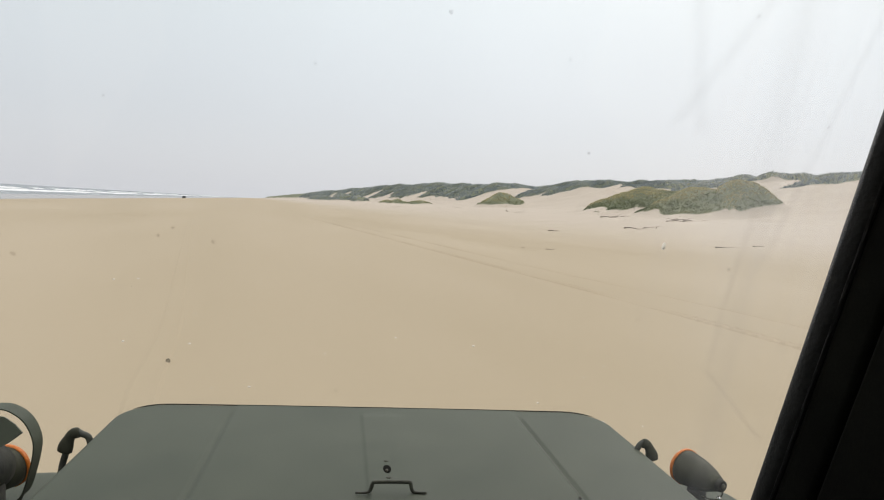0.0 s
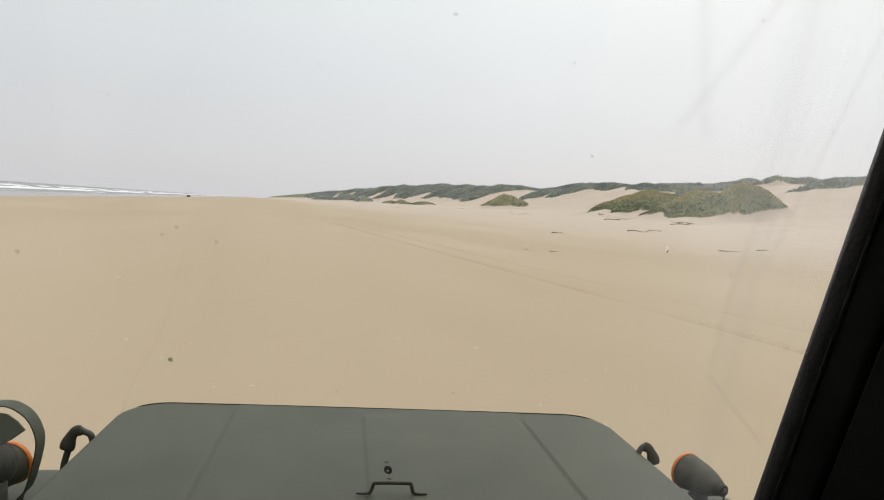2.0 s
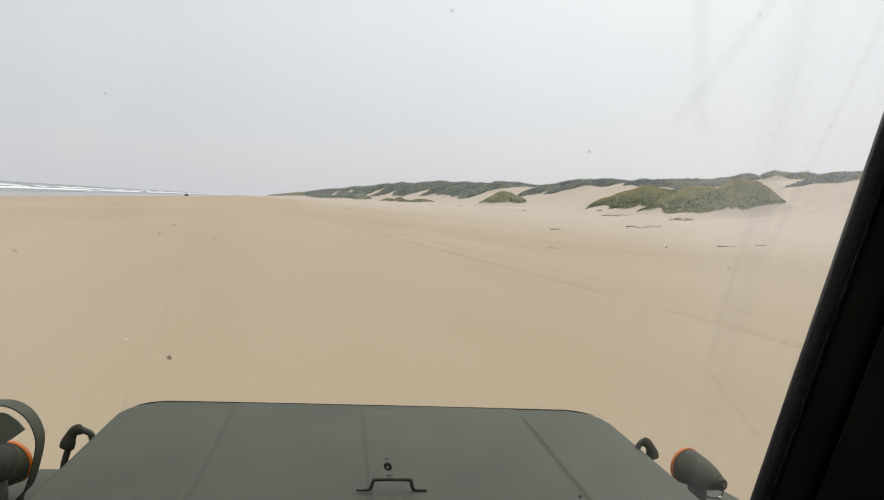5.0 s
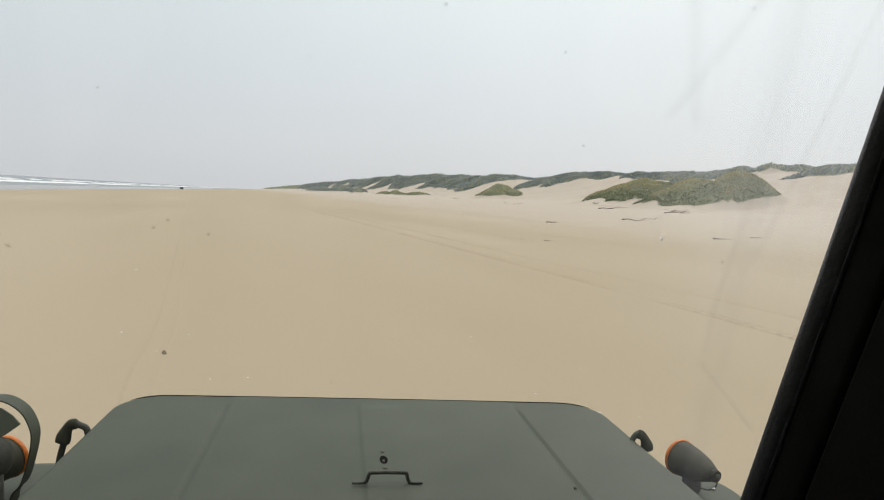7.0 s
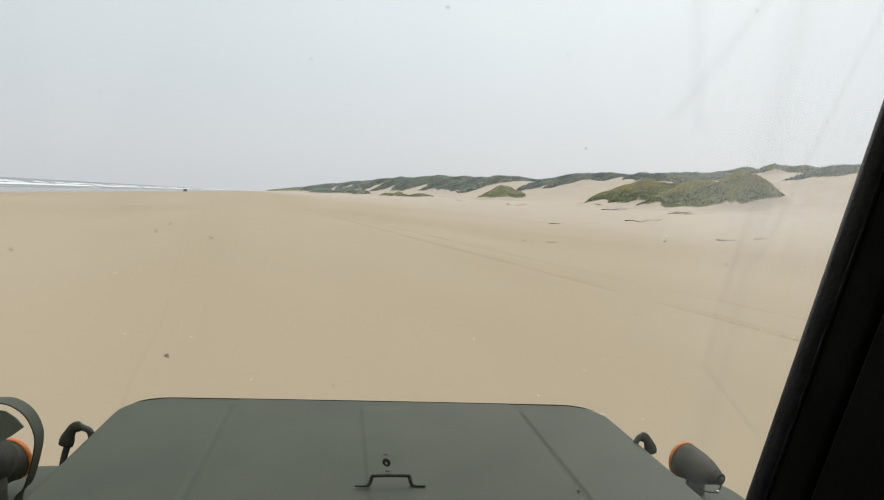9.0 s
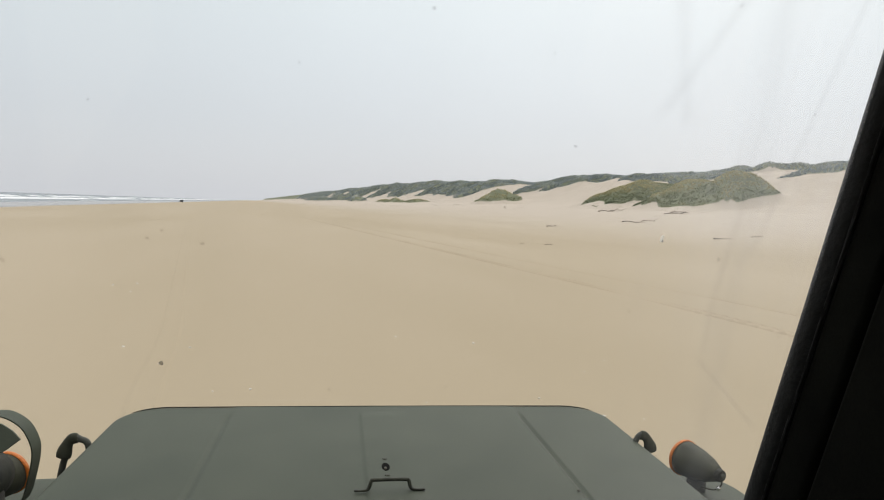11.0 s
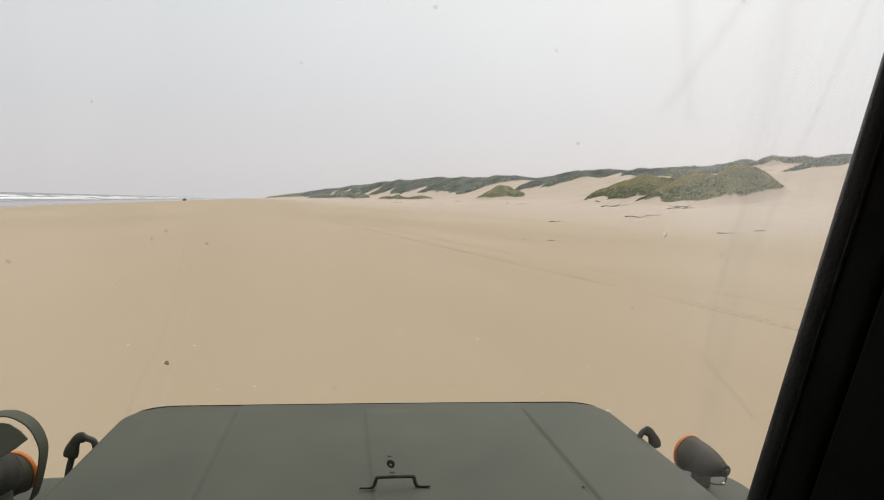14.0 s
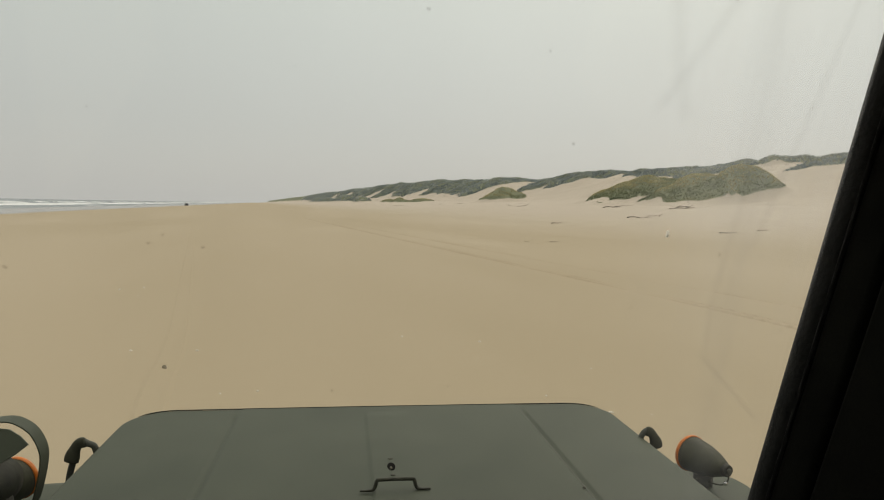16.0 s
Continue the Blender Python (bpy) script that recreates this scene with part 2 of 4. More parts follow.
        l.new(sep.outputs["Z"], gate.inputs["Value"])
        until = n.new("ShaderNodeMapRange")
        until.inputs["From Min"].default_value, until.inputs["From Max"].default_value = high, high + 0.012
        until.inputs["To Min"].default_value, until.inputs["To Max"].default_value = 1.0, 0.0
        l.new(sep.outputs["Z"], until.inputs["Value"])
        streaks = calc("MULTIPLY_ADD", calc("MULTIPLY", soft, until.outputs[0]), gate.outputs[0], streaks)
    m1, m2 = n.new("ShaderNodeMixShader"), n.new("ShaderNodeMixShader")
    l.new(veil.outputs[0], m1.inputs[0])
    streak_film, m3 = n.new("ShaderNodeBsdfTranslucent"), n.new("ShaderNodeMixShader")
    streak_film.inputs["Color"].default_value = (0.30, 0.31, 0.32, 1)
    l.new(calc("MULTIPLY", calc("MULTIPLY", streaks, vary.outputs[0]), 0.036), m3.inputs[0])
    l.new(clear.outputs[0], m3.inputs[1])
    l.new(streak_film.outputs[0], m3.inputs[2])
    l.new(m3.outputs[0], m1.inputs[1])
    l.new(film.outputs[0], m1.inputs[2])
    l.new(fres.outputs[0], m2.inputs[0])
    l.new(m1.outputs[0], m2.inputs[1])
    l.new(shine.outputs[0], m2.inputs[2])
    l.new(m2.outputs[0], out.inputs["Surface"])
    return m


def fleck_material(name, cover):
    """A dried splash that lets part of the light through."""
    m, n, l, s = material(name)
    out = next(x for x in n if x.type == "OUTPUT_MATERIAL")
    s.inputs["Base Color"].default_value, s.inputs["Roughness"].default_value = (0.14, 0.125, 0.10, 1), 0.95
    grain = noise_node(n, l, 700.0, 2.0)
    fac = n.new("ShaderNodeMapRange")
    fac.inputs["To Min"].default_value, fac.inputs["To Max"].default_value = cover * 0.5, min(cover * 1.4, 1.0)
    l.new(grain.outputs["Fac"], fac.inputs["Value"])
    clear, mixed = n.new("ShaderNodeBsdfTransparent"), n.new("ShaderNodeMixShader")
    l.new(fac.outputs[0], mixed.inputs[0])
    l.new(clear.outputs[0], mixed.inputs[1])
    l.new(s.outputs[0], mixed.inputs[2])
    l.new(mixed.outputs[0], out.inputs["Surface"])
    return m


SAND = sand_material()
# plant tones are raised, the scrub's also blued, in place of distance haze
GRASS = grass_material("marram_grass", (0.155, 0.178, 0.108), (0.262, 0.280, 0.158), (0.46, 0.42, 0.24))
SCRUB = grass_material("haze_paled_scrub", (0.220, 0.256, 0.262), (0.305, 0.345, 0.345), (0.38, 0.41, 0.375))
SEA = sea_material()
PAINT = plain("matt_olive_grey_paint", (0.053, 0.0635, 0.0425), (0.072, 0.0825, 0.0560), rough=0.58, scale=4.0, relief=0.05, fine=300.0, spec=0.28)
PAINT_DARK = plain("weathered_dark_olive_paint", (0.050, 0.054, 0.040), (0.075, 0.078, 0.060), rough=0.6, scale=14.0, relief=0.2, fine=160.0)
LAMP_PAINT = plain("lamp_olive_paint", (0.034, 0.036, 0.023), (0.066, 0.066, 0.041), rough=0.62, scale=20.0, relief=0.1, spec=0.22)
STEEL = plain("handle_dark_steel", (0.034, 0.035, 0.024), (0.072, 0.073, 0.048), rough=0.55, scale=90.0, metal=0.0, spec=0.35)
RUBBER = plain("black_rubber", (0.006, 0.006, 0.005), (0.011, 0.011, 0.009), rough=0.8, scale=12.0, relief=0.3, fine=90.0, spec=0.25)
CAB = plain("black_cab_lining", (0.004, 0.004, 0.003), (0.007, 0.007, 0.005), rough=0.95, scale=6.0, relief=0.15, fine=200.0, spec=0.06)
PADDING = plain("worn_black_padding", (0.010, 0.010, 0.009), (0.018, 0.018, 0.016), rough=0.85, scale=14.0, relief=0.5, fine=150.0, spec=0.25)
ORANGE = plain("orange_plastic_lens", (0.54, 0.135, 0.007), (0.66, 0.18, 0.010), rough=0.45, scale=30.0, relief=0.05)
BRASS = plain("tarnished_brass", (0.055, 0.047, 0.028), (0.10, 0.085, 0.052), rough=0.6, scale=60.0, metal=0.2)
CHROME = plain("worn_chrome", (0.65, 0.65, 0.63), (0.75, 0.75, 0.73), rough=0.15, scale=60.0, metal=1.0, relief=0.02)
SOOT = plain("sooty_dark_olive_paint", (0.010, 0.0105, 0.006), (0.034, 0.034, 0.020), rough=0.7, scale=40.0, relief=0.4, fine=260.0)
DIRT = plain("dried_mud", (0.05, 0.045, 0.035), (0.10, 0.09, 0.07), rough=0.95, scale=200.0, relief=0.3, fine=900.0, spec=0.1)
DUST = fleck_material("thin_dried_fleck", 0.085)
SPLASH = fleck_material("thick_dried_fleck", 0.42)
WOOD = plain("grey_driftwood", (0.11, 0.09, 0.07), (0.26, 0.215, 0.17), rough=0.85, scale=5.0, relief=0.5, fine=40.0, spec=0.2)
WHITE = plain("sun_bleached_plastic", (0.78, 0.74, 0.66), (0.86, 0.82, 0.74), rough=0.4, scale=10.0, relief=0.05)
SHELL = plain("bleached_shell", (0.52, 0.47, 0.39), (0.74, 0.70, 0.62), rough=0.5, scale=60.0, relief=0.2)
TRACK = plain("churned_sand", (0.385, 0.315, 0.213), (0.425, 0.35, 0.243), rough=0.95, scale=3.0, relief=0.6, fine=25.0, spec=0.15)
CAR_PAINT = plain("dark_car_paint", (0.022, 0.026, 0.030), (0.036, 0.040, 0.044), rough=0.3, scale=2.0, relief=0.02)
GLASS = pane_material()


# ---- mesh helpers ----
def finish(name, bm, mat, parent=None, label="", smooth=True, m=None):
    me = bpy.data.meshes.new(name)
    bmesh.ops.recalc_face_normals(bm, faces=bm.faces)
    bm.to_mesh(me)
    bm.free()
    me.materials.append(mat)
    if smooth:
        me.polygons.foreach_set("use_smooth", [True] * len(me.polygons))
    ob = new(name, me)
    if parent:
        ob.parent = parent
    if m is not None:
        ob.matrix_basis = m
    if label:
        ob["label"] = label
    return ob


def part(name, bm, mat, parent, label="", smooth=True):
    return finish(name, bm, mat, parent, label, smooth)


def crisp(ob, degrees=35):
    """Smooth faces, with the edges sharper than that left hard."""
    me = ob.data
    me.set_sharp_from_angle(angle=radians(degrees))
    return ob


def add_box(bm, lo, hi, bevel=0.0, segments=2):
    r = bmesh.ops.create_cube(bm, size=1.0)
    size, mid = Vector(hi) - Vector(lo), (Vector(hi) + Vector(lo)) / 2
    for v in r["verts"]:
        v.co = Vector([v.co[i] * size[i] for i in range(3)]) + mid
    if bevel:
        edges = list({e for v in r["verts"] for e in v.link_edges})
        bmesh.ops.bevel(bm, geom=edges, offset=bevel, segments=segments, affect="EDGES")


def smooth_path(points, steps=6):
    """A Catmull-Rom line through the points."""
    p = [Vector(q) for q in points]
    p = [2 * p[0] - p[1]] + p + [2 * p[-1] - p[-2]]
    out = []
    for i in range(1, len(p) - 2):
        for k in range(steps):
            t = k / steps
            a, b, c, d = p[i - 1], p[i], p[i + 1], p[i + 2]
            out.append(0.5 * (2 * b + (c - a) * t + (2 * a - 5 * b + 4 * c - d) * t * t + (3 * b - a - 3 * c + d) * t**3))
    return out + [p[-2]]


def add_sweep(bm, points, width, depth=None, sides=10, taper=None, up=(0, 0, 1)):
    """A closed bar of oval section along a line of points."""
    depth = depth or width
    rings = []
    for i, p in enumerate(points):
        ahead = (points[min(i + 1, len(points) - 1)] - points[max(i - 1, 0)]).normalized()
        side = ahead.cross(Vector(up))
        if side.length < 1e-3:
            side = ahead.cross(Vector((0, 1, 0)))
        side.normalize()
        top = side.cross(ahead)
        k = taper(i / (len(points) - 1)) if taper else 1.0
        rings.append([bm.verts.new(p + side * math.cos(a) * width * k + top * math.sin(a) * depth * k)
                      for a in (2 * math.pi * j / sides for j in range(sides))])
    for a, b in zip(rings, rings[1:]):
        for j in range(sides):
            bm.faces.new((a[j], a[(j + 1) % sides], b[(j + 1) % sides], b[j]))
    bm.faces.new(rings[0][::-1])
    bm.faces.new(rings[-1])


def add_strap(bm, points, half, thin):
    """A flat band, its broad side along y, that follows a line in the xz plane."""
    rings = []
    for i, p in enumerate(points):
        ahead = (points[min(i + 1, len(points) - 1)] - points[max(i - 1, 0)]).normalized()
        out = Vector((ahead.z, 0, -ahead.x))
        rings.append([bm.verts.new(p + out * a * thin + Vector((0, b * half, 0))) for a, b in ((-1, -1), (1, -1), (1, 1), (-1, 1))])
    for a, b in zip(rings, rings[1:]):
        for j in range(4):
            bm.faces.new((a[j], a[(j + 1) % 4], b[(j + 1) % 4], b[j]))
    bm.faces.new(rings[0][::-1])
    bm.faces.new(rings[-1])


def add_lathe(bm, profile, m, sides=32):
    """Turns (along, radius) about the local y axis, then places it by m."""
    rings = []
    for y, r in profile:
        rings.append([bm.verts.new(m @ Vector((r * math.cos(a), y, r * math.sin(a)))) for a in (2 * math.pi * j / sides for j in range(sides))])
    for a, b in zip(rings, rings[1:]):
        for j in range(sides):
            bm.faces.new((a[j], a[(j + 1) % sides], b[(j + 1) % sides], b[j]))
    bm.faces.new(rings[0][::-1])
    bm.faces.new(rings[-1])


def between(a, b, x):
    t = min(max((x - a) / (b - a), 0.0), 1.0)
    return t * t * (3 - 2 * t)


# ---- the land: x to the dunes, y along the beach, the sea at low x ----
def beach(u):
    return 0.014 * u + 2.5 * between(22, 62, u) if u > 0 else 0.014 * u - 0.75 * between(30, 62, -u) - 4.0 * between(66, 160, -u)


# grown-over hummocks before the ridge: x, y, half width across, half length along, height
HUMMOCKS = [
    (63.5, 95.5, 10.8, 9.0, 3.9), (61.5, 79.5, 8.0, 7.6, 3.7), (65.0, 74.5, 5.5, 5.2, 5.0),
    (62, 157, 6, 8, 4.0), (59, 232, 4.5, 7, 1.7), (57, 258, 4, 8, 1.9), (58, 287, 4, 7, 1.5),
    (58, 362, 5, 12, 3.4), (63, 470, 9, 30, 5.0), (60, 560, 8, 30, 4.0), (60, 640, 8, 40, 4.5),
    (68, -18, 10, 16, 6.0), (70, -52, 10, 14, 5.5), (70, -82, 10, 15, 5.5), (66, -125, 9, 16, 5.0),
]
# bare hollows blown out of the ridge: y, half length, depth
BLOWOUTS = [(42, 50, 0.75), (448, 13, 1), (135, 26, 0.62), (205, 17, 0.75), (87, 5, 1.3), (385, 9, 0.5), (300, 8, 0.4), (-36, 8, 1), (-150, 14, 1), (580, 18, 0.8), (690, 20, 0.8)]


# patches of bare sand at the hummocks' feet: x, y, half width, half length
SCALLOPS = [(56.0, 87.2, 6.0, 1.9), (53.6, 79, 1.7, 2.0), (54.0, 94, 1.3, 3.0), (55.0, 71, 1.8, 2.6), (53.6, 88.5, 2.2, 2.4), (54.0, 101, 3.2, 2.6)]


def swing(v):
    return 5.0 * noise.noise((v / 55, 3.1, 0)) + 2.2 * noise.noise((v / 17, 8.3, 0))


def bare(v):
    return max([d * math.exp(-(((v - c) / w) ** 4)) for c, w, d in BLOWOUTS] + [0.0])


def land(u, v):
    """Height, and how far it is grown over (0 to 1)."""
    z, green = beach(u), 0.0
    if u < 0:
        z += 0.74 * math.exp(-(((u + 84) / 9) ** 2)) * between(130, 230, v)        # a bar of wet sand between runnel and surf
    if u > 35:
        here = between(36, 50, v) * (1 - between(108, 124, v))       # a low bank before the hummocks
        z += here * (0.38 * math.exp(-(((u - 50.5 - 0.8 * noise.noise((v / 12, 0.4, 2.0))) / 1.6) ** 2)) - 0.5 * between(46, 51, u) * (1 - between(57, 64, u)))
        w, gap = swing(v), bare(v)
        z += 5.0 * between(62 + w, 88 + w, u)
        top = 3.3 + 0.5 * between(105, 135, v) + 3.4 * between(170, 420, v) + 1.2 * noise.noise((v / 38, 1.7, 0)) + 0.9 * noise.noise((v / 13, 5.2, 0)) + 0.4 * noise.noise((v / 5, 2.2, 0)) - 1.6 * gap + 1.8 * math.exp(-(((v - 424) / 10) ** 2)) + 1.2 * math.exp(-(((v - 500) / 16) ** 2)) - 0.3 * math.exp(-(((v - 108) / 15) ** 2)) + 1.0 * math.exp(-(((v - 84) / 16) ** 2))
        back = u - 95 - w * 0.6
        z += top * (math.exp(-((back / 14) ** 2)) if back < 0 else 0.55 + 0.45 * math.exp(-((back / 20) ** 2)))
        z += 1.2 * between(95, 130, u) * noise.noise((u / 22, v / 26, 2.0))
        green = between(-2.0, 2.0, u - (76 + w + 15.0 * gap + 5.0 * noise.noise((v / 14 + u / 22, 4.4, 1.0)) + 2.5 * noise.noise((v / 5 + u / 9, 6.1, 1.0))))
        if u > 105:
            green = between(-0.25, 0.1, noise.noise((u / 18, v / 24, 6.0)))
        mound = 0.0
        for x, y, a, b, h in HUMMOCKS:
            if abs(v - y) < 1.6 * b and abs(u - x) < 1.6 * a:
                r = (abs((u - x) / a) ** 2.8 + abs((v - y) / b) ** 2.8) ** (1 / 2.8) * (1 + 0.13 * noise.noise((u / 5, v / 5, x * 0.3)))
                if r < 1.5:
                    mound = max(mound, h * (1 - 0.5 * between(0.15, 1.25, r) - 0.5 * min(r / 1.25, 1.0)))
                    green = max(green, 1 - between(0.84, 1.06, r + 0.09 * noise.noise((u / 2.2, v / 2.2, 3.0))))
        for x, y, a, b in SCALLOPS:
            if abs(u - x) < 2 * a and abs(v - y) < 2 * b:
                green *= between(0.7, 1.25, math.hypot((u - x) / a, (v - y) / b) + 0.16 * noise.noise((u / 1.5, v / 1.5, 5.0)))
        z += mound + 0.22 * noise.noise((u / 3.2, v / 3.2, 9.0)) * between(50, 62, u) + green * (0.3 * noise.noise((u / 2.0, v / 2.0, 4.0)) + 1.0 * noise.noise((u / 6.0, v / 6.0, 7.0)))
    return z, green


def spread(stops):
    """Values from (start, step) pairs up to the last start."""
    out = []
    for (a, step), (b, _) in zip(stops, stops[1:]):
        n = max(1, round((b - a) / step))
        out += [a + (b - a) * i / n for i in range(n)]
    return out + [stops[-1][0]]


def grid_mesh(name, us, vs, height, layer, colour):
    verts, cols = [], []
    for v in vs:
        for u in us:
            z, c = height(u, v)
            verts.append((u, v, z))
            cols.append((*c, 1.0))
    w = len(us)
    faces = [(j * w + i, j * w + i + 1, (j + 1) * w + i + 1, (j + 1) * w + i) for j in range(len(vs) - 1) for i in range(w - 1)]
    me = bpy.data.meshes.new(name)
    me.from_pydata(verts, [], faces)
    att = me.color_attributes.new(layer, "FLOAT_COLOR", "POINT")
    att.data.foreach_set("color", np.array(cols, np.float32).ravel())
    me.materials.append(colour)
    me.polygons.foreach_set("use_smooth", [True] * len(faces))
    return new(name, me)


def ground_at(u, v):
    z, green = land(u, v)
    dry = between(14, 50, u + 5 * noise.noise((u / 20, v / 60, 0.5)))
    wet = between(45, 58, -u + 4 * noise.noise((v / 30, 0.2, 0.7)))
    return z, (green, dry, wet)


US = spread([(-900, 80), (-200, 10), (-110, 2.5), (-20, 1.5), (30, 2.0), (46, 1.0), (112, 3), (170, 20), (400, 100), (3000, 1)])
VS = spread([(-2500, 200), (-300, 15), (-150, 3.0), (0, 1.5), (40, 0.8), (180, 1.6), (330, 3.0), (700, 10), (1200, 40), (2000, 200), (4500, 1)])
ground = tagged(grid_mesh("ground", US, VS, ground_at, "cover", SAND), "wide flat beige sand beach rising to pale dunes", "beach", kind="structure")

# ---- sea with lines of breakers and a calm runnel ----
SEA_Z = -1.74
BREAKERS = [(-102, 0.2, 2.5, 0.42, -0.3), (-136, 0.75, 4.5, 0.66, -0.8), (-163, 0.6, 4.0, 0.45, -0.4), (-208, 0.9, 6.0, 0.55, -0.5), (-275, 0.8, 7.0, 0.45, -0.4)]


def sea_at(u, v):
    z, white = SEA_Z, 0.0
    for i, (x, high, wide, froth, gap) in enumerate(BREAKERS):
        d = u - x - 7 * noise.noise((v / 70, i * 3.3, 0)) - 2.5 * noise.noise((v / 18, i * 3.3, 5))
        body = between(gap - 0.1, gap + 0.6, noise.noise((v / 55, i * 7.7, 2)))
        shape = math.exp(-((d / wide) ** 2)) if d > 0 else math.exp(-((d / (wide * 2)) ** 2))
        z += high * shape * (0.4 + 0.6 * body)
        tail = math.exp(-(((d - wide) / (wide * 1.6)) ** 2))
        white = max(white, (froth + 0.15) * body * tail)
    calm = 1 - between(78, 100, -u + 5 * noise.noise((v / 40, 1.1, 3.0)))
    return z, (min(white, 1.0) * (1 - calm), calm, 0)


SEA_U = spread([(-4500, 500), (-600, 40), (-320, 6), (-250, 2.2), (-55, 1)])
SEA_V = spread([(-4500, 500), (-400, 40), (0, 8), (200, 4), (520, 8), (1000, 40), (1600, 300), (4800, 1)])
water = tagged(grid_mesh("water", SEA_U, SEA_V, sea_at, "foam", SEA), "grey-green sea with white lines of breakers", "sea", kind="structure")


# ---- dune plants: tufts of bent blades ----
def tufts(name, mat, label, area, count, tall, wide, blades, keep, seed):
    rng = random.Random(seed)
    verts, faces, straw_and_light = [], [], []
    (u0, u1), (v0, v1) = area
    made = 0
    for _ in range(count):
        u, v = rng.uniform(u0, u1), rng.uniform(v0, v1)
        z, green = land(u, v)
        if green < 0.5 or not keep(u, v, z):
            continue
        made += 1
        lean, big = rng.uniform(0, 6.28), rng.uniform(0.65, 1.3)
        hollow = sum(land(u + a, v + b)[0] for a, b in ((4, 0), (-4, 0), (0, 4), (0, -4))) / 4
        # crests turn paler, which also puts the sky's light into their colour
        dry = min(max((z - hollow) * 1.9 - 0.25, 0.0), 1.0) * rng.uniform(0.6, 1.0)
        for _ in range(blades):
            a = rng.uniform(0, 6.28)
            h, out = tall * big * rng.uniform(0.5, 1.0), tall * big * rng.uniform(0.5, 1.3)
            bx, by = u + 0.25 * wide * math.cos(a) * 4, v + 0.25 * wide * math.sin(a) * 4
            ox, oy = math.cos(a) * out + 0.2 * tall * math.cos(lean), math.sin(a) * out + 0.2 * tall * math.sin(lean)
            px, py = -math.sin(a) * wide, math.cos(a) * wide
            k = len(verts)
            straw_and_light += [dry] * 5
            verts += [(bx - px, by - py, z - 0.12), (bx + px, by + py, z - 0.12),
                      (bx + ox * 0.45 + px * 0.7, by + oy * 0.45 + py * 0.7, z + h * 0.7),
                      (bx + ox * 0.45 - px * 0.7, by + oy * 0.45 - py * 0.7, z + h * 0.7), (bx + ox, by + oy, z + h)]
            faces += [(k, k + 1, k + 2, k + 3), (k + 3, k + 2, k + 4)]
    me = bpy.data.meshes.new(name)
    me.from_pydata(verts, [], faces)
    att = me.color_attributes.new("straw_and_light", "FLOAT_COLOR", "POINT")
    att.data.foreach_set("color", np.repeat(np.array(straw_and_light, np.float32), 4))
    me.materials.append(mat)
    return tagged(new(name, me), label, "dune plants", kind="stuff")


def on_hummock(u, v):
    return any(math.hypot((u - x) / a, (v - y) / b) < 1.15 for x, y, a, b, h in HUMMOCKS)


tufts("marram_grass", GRASS, "grey-green marram grass on the nearest dune hummocks", ((52, 92), (46, 122)), 62000, 0.18, 0.030, 6, lambda u, v, z: on_hummock(u, v), 1)
tufts("marram_grass", GRASS, "low tufts of marram grass on small dune hummocks", ((48, 80), (122, 330)), 22000, 0.26, 0.05, 6, lambda u, v, z: on_hummock(u, v), 2)
tufts("dune_scrub", SCRUB, "dark green scrub along the near dune ridge", ((66, 118), (30, 180)), 40000, 0.30, 0.07, 6, lambda u, v, z: not on_hummock(u, v), 3)
tufts("dune_scrub", SCRUB, "dark scrub along the long dune ridge", ((66, 116), (180, 480)), 30000, 0.45, 0.12, 5, lambda u, v, z: not on_hummock(u, v), 4)
tufts("dune_scrub", SCRUB, "scrub with haze painted into its colour on the far end of the dunes", ((46, 116), (330, 1150)), 28000, 0.85, 0.25, 4, lambda u, v, z: v > 480 or on_hummock(u, v), 5)
tufts("marram_grass", GRASS, "marram grass on the dunes behind the truck", ((50, 118), (-170, 46)), 36000, 0.85, 0.08, 5, lambda u, v, z: True, 6)


# ---- the truck ----
MID = 0.130            # the truck's middle line, from the camera
truck = new("off_road_truck")
truck.matrix_basis = TRUCK
tagged(truck, "matt olive-grey military off-road truck standing on sand", "truck")


